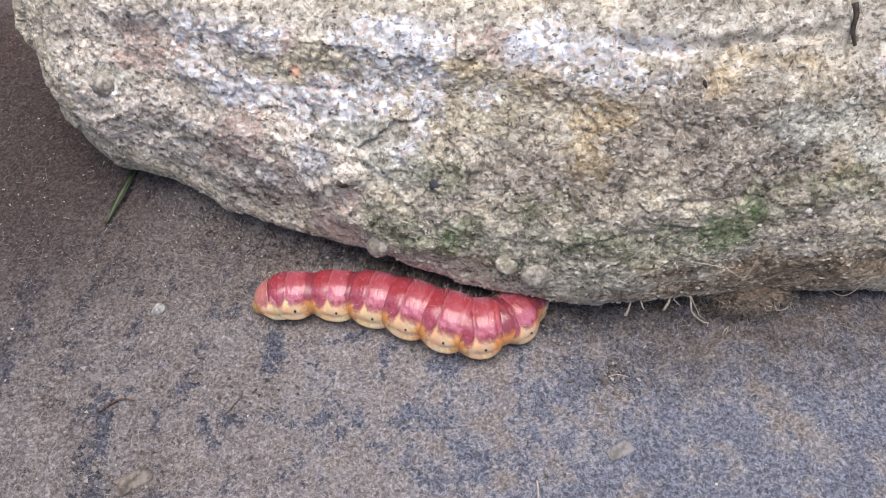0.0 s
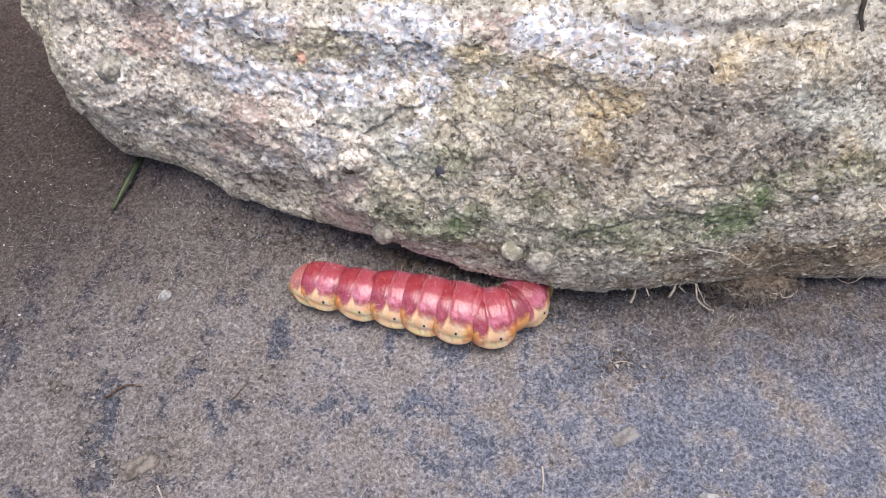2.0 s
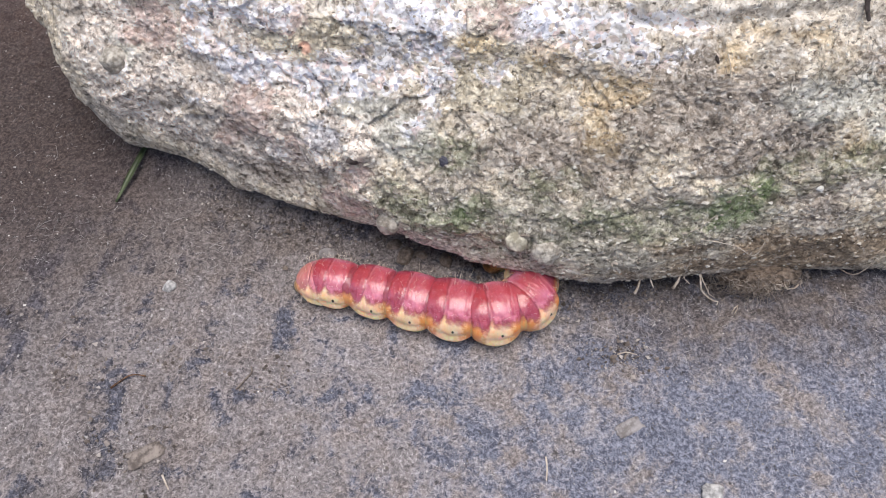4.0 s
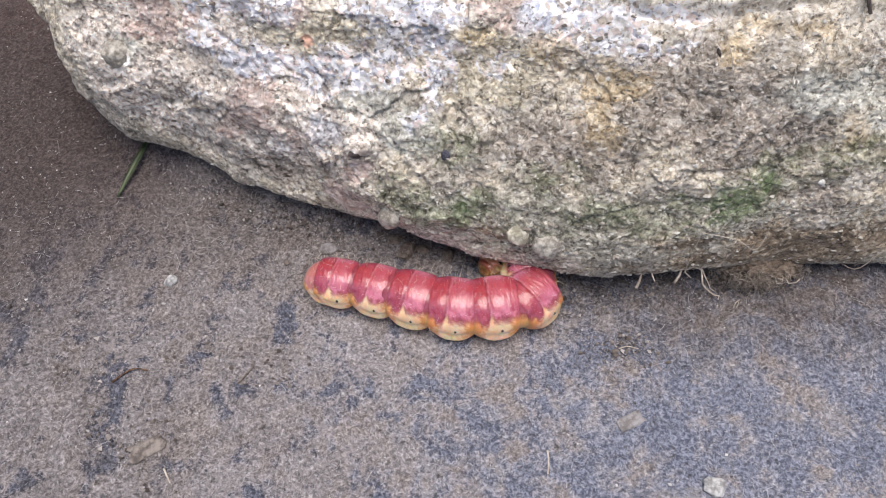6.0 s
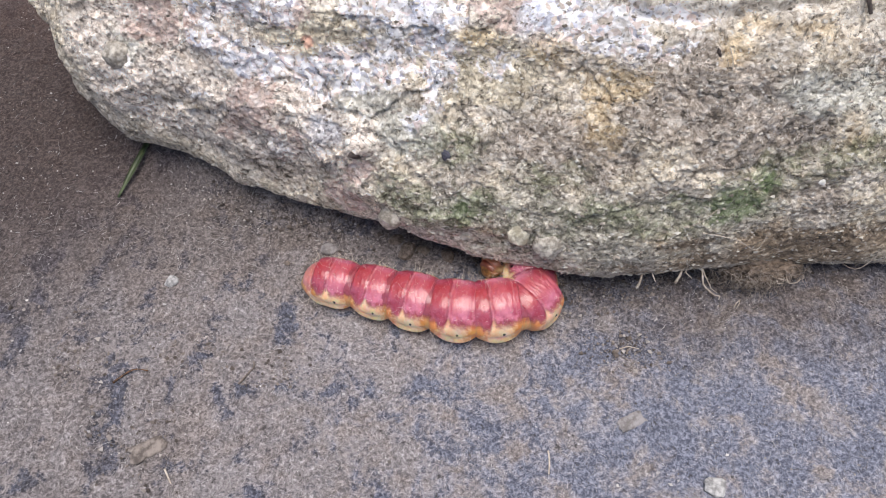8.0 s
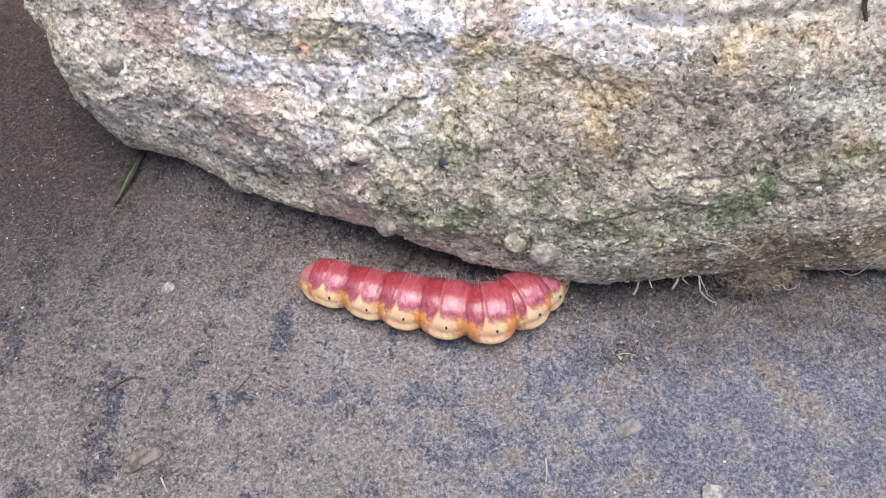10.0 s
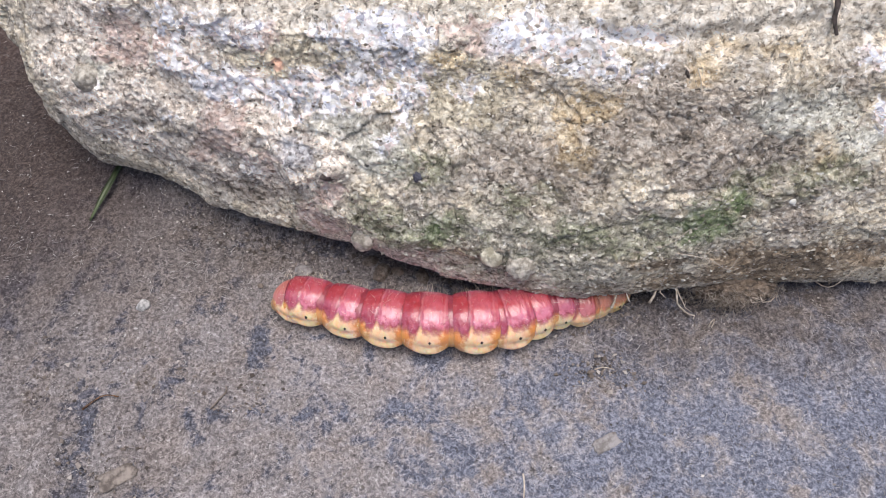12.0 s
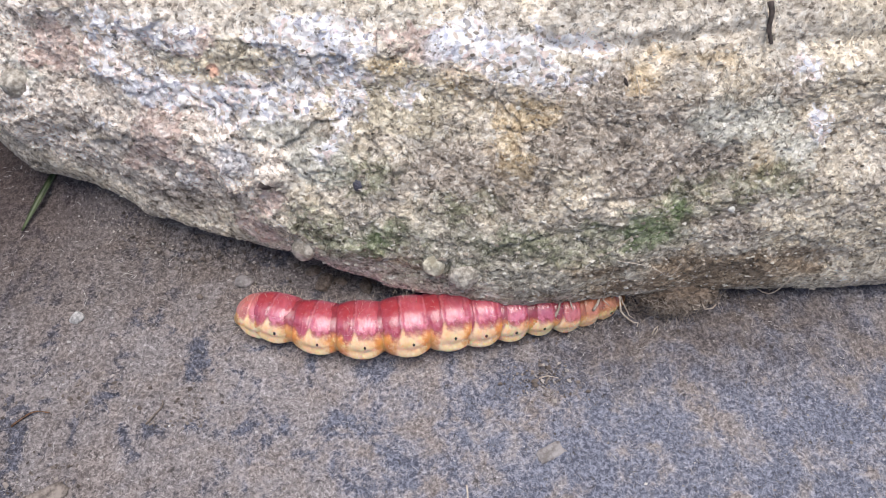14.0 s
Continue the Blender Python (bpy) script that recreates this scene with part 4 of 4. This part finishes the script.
# loose on the slab
build_pebble("pebble", (-0.0670, 0.0820, 0.0008), (0.0017, 0.0014, 0.0011), PEBBLE, 1, "small pale grey angular pebble on the slab", "pebble", group="pebbles on the slab")
build_pebble("pebble", (-0.0300, 0.0920, 0.0007), (0.0023, 0.0015, 0.0011), WOOD, 31, "grey pebble beside the caterpillar's rump", "pebble", group="pebbles on the slab")
build_pebble("pebble", (-0.0400, 0.0880, 0.0004), (0.0007, 0.0006, 0.0005), CHAFF, 8, "tiny brown pebble on the slab", "pebble", group="pebbles on the slab")
for x, y, r, seed in ((-14, 95, 1.1, 12), (-11, 92, 1.5, 13), (-1, 91, 1.2, 14), (-7, 92.5, 0.9, 15), (37.5, 66.8, 0.35, 16)):
    build_pebble("clod", (x * 1e-3, y * 1e-3, r * 4e-4), (r * 1.7e-3, r * 1.3e-3, r * 1.1e-3), CHAFF, seed, "crumbly brown clod of earth on the slab", "clod", crumb=0.12, group="clods on the slab")
build_chip("wood_chip", (0.0400, 0.0505), (0.0062, 0.0030), 0.0004, 27, WOOD, 1, "small flat greyish wood chip on the slab", "wood chip", 0.95)
build_chip("stone_chip", (0.0560, 0.0370), (0.0050, 0.0036), 0.0009, -10, PEBBLE, 4, "pale broken stone chip on the slab", "stone chip")
build_chip("dead_leaf", (-0.0640, 0.0410), (0.0088, 0.0040), 0.0003, 30, LEAF, 12, "crumpled brown leaf scrap on the slab", "leaf")
build_strand("straw", [(22, 43.5, 0.4), (22.2, 41, 0.5), (22, 38.5, 0.4)], 0.00022, 0.00015, ROOT, "short pale straw on the slab", "straw", "straws on the slab")
build_strand("straw", [(-59, 37, 0.4), (-58, 35.5, 0.6), (-57, 34, 0.4)], 0.00026, 0.00015, ROOT, "short pale straw on the slab", "straw", "straws on the slab")
build_strand("straw", [(38.6, 67.4, 0.5), (40.6, 67.9, 0.7), (43.0, 67.5, 0.5)], 0.00016, 0.0001, ROOT, "short pale straw on the slab", "straw", "straws on the slab")
build_strand("twig", [(-75, 56, 0.5), (-72, 58.4, 1.0), (-70, 59.2, 1.0), (-67.6, 59, 0.6)], 0.00028, 0.00014, HORN, "thin dark curved twig on the slab", "twig", "twigs on the slab")
build_strand("twig", [(-46.5, 56.5, 0.6), (-44.6, 59, 0.9), (-43.6, 60.6, 0.9), (-44, 62, 0.6)], 0.00026, 0.00014, CHAFF, "thin brown curled twig on the slab", "twig", "twigs on the slab")
build_grass()
build_roots()
for xz, r in ((((49.8, 24.6, 0.5), (53.0, 26.3, 1.3), (55.8, 28.8, 0.6)), 0.00011), (((52.3, 9.9, 1.2), (52.7, 18.7, 0.9), (53.3, 23.6, 0.4)), 0.00011), (((53.3, 24.1, 0.4), (60.8, 21.2, 1.2), (66.0, 18.4, 1.4), (68.0, 22.1, 0.6)), 0.00012), (((88.3, 5.2, 0.9), (92.2, 6.4, 1.6), (95.6, 13.3, 1.4), (98.5, 10.7, 0.8)), 0.00014), (((38.2, 42.9, 0.3), (38.2, 45.6, 0.9), (38.3, 47.0, 0.4)), 0.0001), (((42.7, 34.3, 0.3), (44.1, 33.8, 0.8), (45.3, 33.0, 0.3)), 0.00012), (((70.8, 58.5, 0.3), (70.3, 57.9, 0.7), (70.0, 57.0, 0.3)), 0.00014), (((52.5, 59.4, 0.3), (53.0, 57.7, 0.8), (53.1, 56.3, 0.3)), 0.00014)):
    stone_thread(xz, r, r * 0.6, "pale dry plant hair clinging to the stone")
p, n = on_stone(0.0777, 0.0655)
build_strand("bark_sliver", [tuple((p + n * 0.0006 + Vector(o)) * 1e3) for o in ((-0.0006, 0.002, 0.0030), (0.0, 0.0008, 0.0014), (0.0, -0.0006, -0.0010), (0.0009, -0.0022, -0.0034))], 0.0006, 0.00035, BARK, "dark sliver of bark stuck upright on the stone", "bark", sides=7)
stone_thread(((-30.3, 27.4, 0.2), (-29.4, 24.9, 0.4), (-28.3, 22.5, 0.2)), 0.0002, 0.00012, "dark plant hair clinging to the stone")


# ---- the caterpillar ----
NAMES = ("anal_ring", *["ring"] * 11, "head")
RADIUS = [r * 1.3e-4 for r in (42, 44, 47, 51, 54, 55, 53, 48, 42, 37, 32, 28, 23)]
LENGTH = [n * 1e-3 for n in (10.4, 11.4, 11.8, 12.2, 12.6, 12.4, 11.2, 9.2, 8.0, 7.4, 7.0, 6.4, 5.2)]
FOLDS = [n * 1e-3 for n in (6.4, 9.6, 9.8, 10.2, 10.2, 10.0, 9.4, 8.2, 6.8, 6.4, 6.2, 5.6)]


def ring_radius(s, a, tail=False, head=False, fold=False):
    """Relative radius at s (-1 rear, 1 front) and the angle a above the side."""
    side = math.exp(-(((a + 20) / 38) ** 2))
    r = 1 - 0.155 * abs(s) ** 3.0 - 0.27 * side * abs(s) ** 3.2
    if abs(s) > 0.82:
        r *= 1 - 0.6 * ((abs(s) - 0.82) / 0.18) ** 2
    if fold:
        return r * (0.915 - 0.12 * side)
    # rump and nose close to a dome
    if tail and s < 0.3:
        r = math.sqrt(max(0.0, 1 - ((0.3 - s) / 1.3) ** 2.2)) * (0.97 + 0.03 * s)
    if head and s > -0.2:
        r = math.sqrt(max(0.0, 1 - ((s + 0.2) / 1.2) ** 2.0))
    # creases across the back, and the fold below the spiracles
    up = max(0.0, min(1.0, (a - 25) / 25))
    r -= up * (0.050 * math.exp(-(((s + 0.20) / 0.055) ** 2)) + 0.025 * max(0.0, min(1.0, (-0.1 - s) / 0.2)))
    r -= 0.012 * up * math.exp(-(((s - 0.42) / 0.04) ** 2))
    curl = a - 10 * (s - 0.1) ** 2 / 0.4
    r += (0.075 * math.exp(-(((curl + 9) / 10) ** 2)) - 0.075 * math.exp(-(((curl - 7) / 5) ** 2))) * max(0.0, 1 - ((s - 0.12) / 0.72) ** 2)
    return r


def build_ring(name, radius, length, parent, tail=False, head=False, material=SKIN, seed=0, fold=False):
    bm = bmesh.new()
    rows, cols = 40, 72
    rings = []
    for i in range(rows + 1):
        s = -1 + 2 * i / rows
        ring = []
        for j in range(cols):
            t = 2 * math.pi * j / cols
            a = math.degrees(math.asin(max(-1, min(1, math.sin(t)))))
            r = radius * max(0.02, ring_radius(s, a, tail, head, fold))
            r *= 1 + 0.012 * noise.noise((s * 3 + seed * 7, math.cos(t) * 2.5, math.sin(t) * 2.5))
            y, z = math.cos(t) * r, math.sin(t) * r * (0.98 if math.sin(t) > 0 else 0.76)
            ring.append(bm.verts.new((s * length / 2, y, z)))
        rings.append(ring)
    for u, v in zip(rings, rings[1:]):
        for j in range(cols):
            bm.faces.new((u[j], u[(j + 1) % cols], v[(j + 1) % cols], v[j]))
    bm.faces.new(rings[0][::-1])
    bm.faces.new(rings[-1])
    return finish(name, bm, material, parent)


def build_spiracle(radius, side, parent):
    bm = bmesh.new()
    bmesh.ops.create_uvsphere(bm, u_segments=10, v_segments=6, radius=0.00042)
    a = radians(22)
    for v in bm.verts:
        v.co = Vector((v.co.x * 0.8, v.co.y * 0.5, v.co.z * 1.1))
        v.co = Matrix.Rotation(a * side, 4, "X") @ v.co + Vector((0.0010, side * math.cos(a) * radius * 0.985, math.sin(a) * radius * 0.965))
    return finish("spiracle", bm, SPIRACLE, parent, "small dark breathing pore")


def build_hairs(radius, length, parent, count, rng):
    bm = bmesh.new()
    for _ in range(count):
        a = rng.choice((rng.uniform(55, 125), rng.uniform(10, 60), rng.uniform(120, 170), rng.uniform(-15, 10)))
        s = rng.uniform(-0.5, 0.5)
        out = Vector((0, math.cos(radians(a)), math.sin(radians(a))))
        p = Vector((s * length / 2, 0, 0)) + out * radius * 0.93
        lean = Vector((rng.uniform(-0.7, 0.7), rng.uniform(-0.4, 0.4), rng.uniform(-0.2, 0.5)))
        n = rng.uniform(0.0010, 0.0030)
        strand(bm, [p, p + (out + lean * 0.3) * n * 0.5, p + (out + lean) * n * 0.9], 0.000034, 0.000012, 3)
    return finish("hairs", bm, HAIR, parent, "sparse pale bristles")


def build_leg(radius, side, parent, x, size, material):
    bm = bmesh.new()
    strand(bm, [(x, side * radius * 0.45, -radius * 0.45), (x + 0.0002, side * radius * 0.7, -radius * 0.66), (x + 0.0004, side * radius * 0.72, -radius * 0.74)], size, size * 0.35, 8)
    return finish("leg", bm, material, parent, "short stubby leg")


def build_anal_leg(radius, parent):
    """The blunt clasper behind the rump."""
    bm = bmesh.new()
    bmesh.ops.create_uvsphere(bm, u_segments=20, v_segments=12, radius=0.0021)
    for v in bm.verts:
        v.co = Vector((v.co.x * 1.0 - 0.0041, v.co.y * 1.1, v.co.z * 0.62 - radius * 0.48))
    return finish("anal_leg", bm, CLASPER, parent, "tan blunt clasper with short bristles")


def build_caterpillar():
    rng = random.Random(4)
    thing = tagged(new("caterpillar"), "plump wine-red and cream caterpillar crawling beside the stone", "caterpillar")
    parts = []
    for k, (name, r, n) in enumerate(zip(NAMES, RADIUS, LENGTH)):
        ob = build_ring(name, r, n, thing, tail=k == 0, head=k == 12, material=HEAD if k == 12 else PALE_SKIN if k == 11 else NECK_SKIN if k == 10 else COLLAR_SKIN if k == 9 else RUMP_SKIN if k == 0 else SKIN, seed=k)
        if 1 <= k <= 8 or k == 11:
            for side in (-1, 1):
                build_spiracle(r, side, ob)
        if k < 12:
            build_hairs(r, n, ob, 36, rng)
        if k == 0:
            build_anal_leg(r, ob)
        if k in (9, 10, 11):
            for side in (-1, 1):
                build_leg(r, side, ob, 0.0, 0.0006, HORN)
        parts.append(ob)
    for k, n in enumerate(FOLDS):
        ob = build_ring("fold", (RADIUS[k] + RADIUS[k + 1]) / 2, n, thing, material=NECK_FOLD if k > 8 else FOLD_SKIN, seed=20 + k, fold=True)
        build_hairs((RADIUS[k] + RADIUS[k + 1]) / 2, n, ob, 8, rng)
        parts.append(ob)
    return thing, parts


caterpillar, rings = build_caterpillar()

# The line of the body: seconds, roll in degrees, then the middle of each ring from rump to head, x and y in millimetres.
SPINE = [
    (0, -3.0, (-38.4, 84.0), (-34.2, 84.7), (-24.0, 84.7), (-14.6, 83.6), (-6.0, 81.1), (2.4, 78.1), (9.2, 76.7), (17.0, 79.8), (19.8, 83.9), (22.4, 88.4), (20.3, 92.4), (17.7, 94.9), (15.3, 96.5)),
    (0.5, -3.0, (-37.6, 83.9), (-33.3, 84.5), (-23.5, 84.3), (-14.5, 83.3), (-5.8, 80.9), (2.5, 78.0), (9.7, 76.4), (17.1, 79.5), (19.9, 84.2), (22.4, 88.6), (20.1, 92.4), (17.5, 94.9), (15.0, 96.5)),
    (1, 1.5, (-36.9, 85.0), (-33.0, 85.3), (-23.3, 84.5), (-14.5, 83.2), (-6.2, 80.5), (2.1, 77.5), (10.1, 76.2), (17.3, 81.0), (19.3, 85.3), (21.1, 89.8), (18.9, 93.7), (16.3, 95.9), (13.8, 97.2)),
    (1.5, -1.5, (-37.3, 84.8), (-33.4, 85.2), (-23.6, 84.5), (-14.5, 82.9), (-6.0, 80.1), (2.3, 77.1), (10.2, 75.8), (17.3, 80.3), (19.2, 84.7), (20.9, 89.2), (18.5, 93.1), (15.9, 95.3), (13.4, 96.6)),
    (2, -1.5, (-31.4, 84.4), (-27.4, 83.7), (-18.8, 81.5), (-10.7, 80.2), (-3.6, 78.7), (3.4, 77.0), (10.6, 75.9), (17.9, 80.5), (20.1, 85.7), (20.9, 90.3), (18.2, 93.5), (15.5, 95.1), (13.0, 95.7)),
    (2.5, 3.0, (-30.9, 84.6), (-26.4, 83.9), (-17.0, 81.0), (-8.4, 78.7), (1.2, 76.6), (10.8, 76.1), (17.6, 79.9), (19.8, 86.2), (18.6, 91.2), (17.3, 94.5), (14.7, 95.7), (12.1, 95.0), (10.5, 93.9)),
    (3, 0.1, (-31.0, 84.0), (-26.5, 83.8), (-16.9, 81.2), (-7.9, 78.6), (1.5, 76.5), (10.8, 75.5), (17.6, 79.3), (19.9, 85.5), (18.6, 90.5), (17.3, 93.7), (14.8, 94.6), (12.4, 93.5), (10.8, 92.1)),
    (5.5, -9.6, (-29.3, 81.2), (-25.5, 80.6), (-16.3, 78.7), (-7.6, 76.4), (1.5, 74.4), (10.1, 74.6), (18.5, 77.2), (18.5, 82.9), (17.5, 88.1), (15.9, 91.3), (13.2, 90.2), (11.0, 88.5), (9.5, 86.8)),
    (6, -9.6, (-28.9, 81.1), (-25.5, 80.7), (-16.4, 78.7), (-7.7, 76.4), (1.5, 74.3), (10.1, 74.6), (18.4, 77.1), (18.4, 82.9), (17.4, 88.0), (15.8, 91.2), (13.1, 90.1), (10.9, 88.4), (9.3, 86.7)),
    (6.5, -9.6, (-28.9, 81.0), (-25.5, 80.5), (-16.4, 78.4), (-7.9, 76.2), (1.4, 74.3), (10.1, 74.6), (18.3, 77.0), (18.5, 82.7), (17.5, 87.8), (16.0, 91.2), (13.3, 90.1), (11.1, 88.4), (9.6, 86.7)),
    (7, -3.0, (-29.5, 81.0), (-26.1, 80.6), (-16.9, 78.4), (-8.3, 76.3), (1.1, 74.6), (10.1, 75.6), (18.4, 77.4), (18.4, 82.7), (17.4, 87.8), (15.9, 91.2), (13.0, 90.5), (10.5, 89.1), (8.4, 88.0)),
    (7.5, -4.6, (-29.6, 80.8), (-26.1, 80.4), (-16.8, 77.9), (-8.1, 75.9), (1.5, 74.1), (10.3, 74.8), (18.4, 77.3), (18.5, 82.7), (17.4, 87.8), (16.0, 91.2), (13.0, 90.3), (10.7, 88.7), (8.8, 87.3)),
    (8, -13.3, (-29.4, 81.1), (-26.2, 80.8), (-16.7, 78.4), (-7.9, 76.1), (1.8, 73.9), (10.3, 74.1), (18.5, 76.8), (18.5, 82.7), (17.5, 87.8), (16.2, 91.0), (13.5, 89.9), (11.3, 88.2), (9.7, 86.5)),
    (8.8, -7.9, (-29.4, 81.6), (-26.2, 81.1), (-17.1, 78.8), (-8.6, 76.5), (0.6, 74.4), (10.0, 74.2), (17.3, 77.7), (21.0, 83.3), (20.8, 88.7), (18.9, 92.4), (16.3, 94.2), (13.9, 93.5), (12.3, 92.2)),
    (9.6, -1.5, (-29.6, 82.4), (-26.2, 81.8), (-17.1, 79.2), (-8.5, 77.0), (0.7, 75.0), (10.1, 74.2), (17.3, 77.7), (21.5, 82.1), (23.3, 86.7), (23.8, 90.8), (23.3, 94.7), (22.1, 97.7), (20.8, 100.4)),
    (10.3, 5.9, (-29.9, 83.1), (-26.7, 82.2), (-17.8, 79.4), (-9.4, 77.6), (0.0, 75.9), (9.5, 75.0), (17.1, 78.5), (21.1, 81.9), (23.2, 83.5), (25.0, 84.0), (26.6, 83.8), (28.0, 83.8), (29.1, 84.1)),
    (10.5, 5.9, (-29.9, 82.7), (-26.4, 81.8), (-17.1, 79.0), (-8.4, 77.0), (1.0, 75.6), (10.7, 74.7), (18.7, 78.2), (22.7, 81.7), (25.4, 83.0), (27.8, 83.3), (30.2, 83.7), (32.4, 84.2), (34.4, 85.3)),
    (11, 0.1, (-30.2, 82.7), (-26.2, 81.5), (-17.0, 79.1), (-8.0, 77.0), (1.3, 75.1), (10.9, 74.4), (18.3, 77.6), (22.3, 80.4), (25.8, 82.0), (29.5, 82.7), (32.7, 83.6), (35.8, 84.8), (38.5, 86.3)),
    (11.5, -3.0, (-30.1, 82.3), (-26.4, 81.6), (-16.9, 79.1), (-8.1, 76.7), (1.1, 75.0), (10.9, 74.4), (18.6, 77.7), (22.8, 79.9), (27.1, 81.5), (31.1, 82.3), (34.8, 83.2), (38.0, 84.4), (40.7, 85.9)),
    (12, 0.1, (-30.3, 82.3), (-26.4, 81.8), (-17.1, 79.2), (-8.2, 77.3), (1.0, 76.2), (11.7, 76.4), (19.2, 77.6), (24.3, 79.6), (30.1, 81.9), (35.3, 82.2), (39.2, 83.7), (42.8, 85.0), (45.7, 86.7)),
    (12.5, -6.2, (-31.2, 82.2), (-26.9, 81.2), (-17.4, 78.6), (-8.8, 76.7), (0.8, 75.7), (11.6, 75.8), (19.1, 77.2), (25.1, 79.5), (31.2, 82.1), (37.0, 81.9), (41.6, 83.4), (46.4, 85.4), (49.9, 87.8)),
    (13, 10.0, (-24.0, 82.7), (-19.7, 81.9), (-10.1, 79.0), (-1.0, 77.4), (8.8, 77.4), (17.1, 78.1), (22.4, 79.4), (27.2, 80.9), (32.0, 82.3), (37.9, 82.6), (41.9, 83.3), (46.5, 85.0), (50.5, 87.6)),
    (13.5, 10.0, (-23.8, 82.3), (-19.6, 81.2), (-10.2, 78.2), (-0.6, 77.3), (9.7, 77.8), (18.0, 78.7), (24.6, 80.3), (31.9, 81.8), (37.5, 82.7), (42.9, 82.7), (45.9, 83.8), (48.6, 85.2), (51.1, 87.3)),
    (14, 3.0, (-24.7, 81.4), (-19.8, 80.4), (-10.4, 77.8), (-0.9, 77.1), (9.0, 77.9), (17.9, 79.4), (24.8, 80.5), (31.7, 81.5), (38.5, 82.6), (44.8, 83.0), (49.3, 84.0), (53.8, 85.5), (57.4, 87.6)),
]


def motions():
    """The caterpillar creeps, ring by ring."""
    middle, poses = [], [[] for _ in rings]
    for t, roll, *line in SPINE:
        p = np.array(line) * 1e-3
        c = p.mean(0)
        middle.append((t, pose(c[0], c[1], 0)))
        way = [p[min(k + 1, len(p) - 1)] - p[max(k - 1, 0)] for k in range(len(p))]
        stations = [(p[k], way[k], RADIUS[k]) for k in range(len(p))]
        # a fold lies between each two rings, on the curve through them
        for k in range(len(p) - 1):
            stations.append(((p[k] + p[k + 1]) / 2 + (way[k] - way[k + 1]) / 16, p[k + 1] - p[k], (RADIUS[k] + RADIUS[k + 1]) / 2))
        for k, (q, d, r) in enumerate(stations):
            yaw = math.degrees(math.atan2(d[1], d[0]))
            # the near side is at the right hand of the way it creeps
            turn = roll - 5 * max(0, min((k if k < 13 else k - 12.5) - 5, 4))
            poses[k].append((t, pose(q[0] - c[0], q[1] - c[1], r * 0.76, 0, 0, yaw) @ pose(0, 0, 0, -turn, 0, 0)))
    walk(caterpillar, middle)
    for ob, rows in zip(rings, poses):
        walk(ob, rows)


motions()
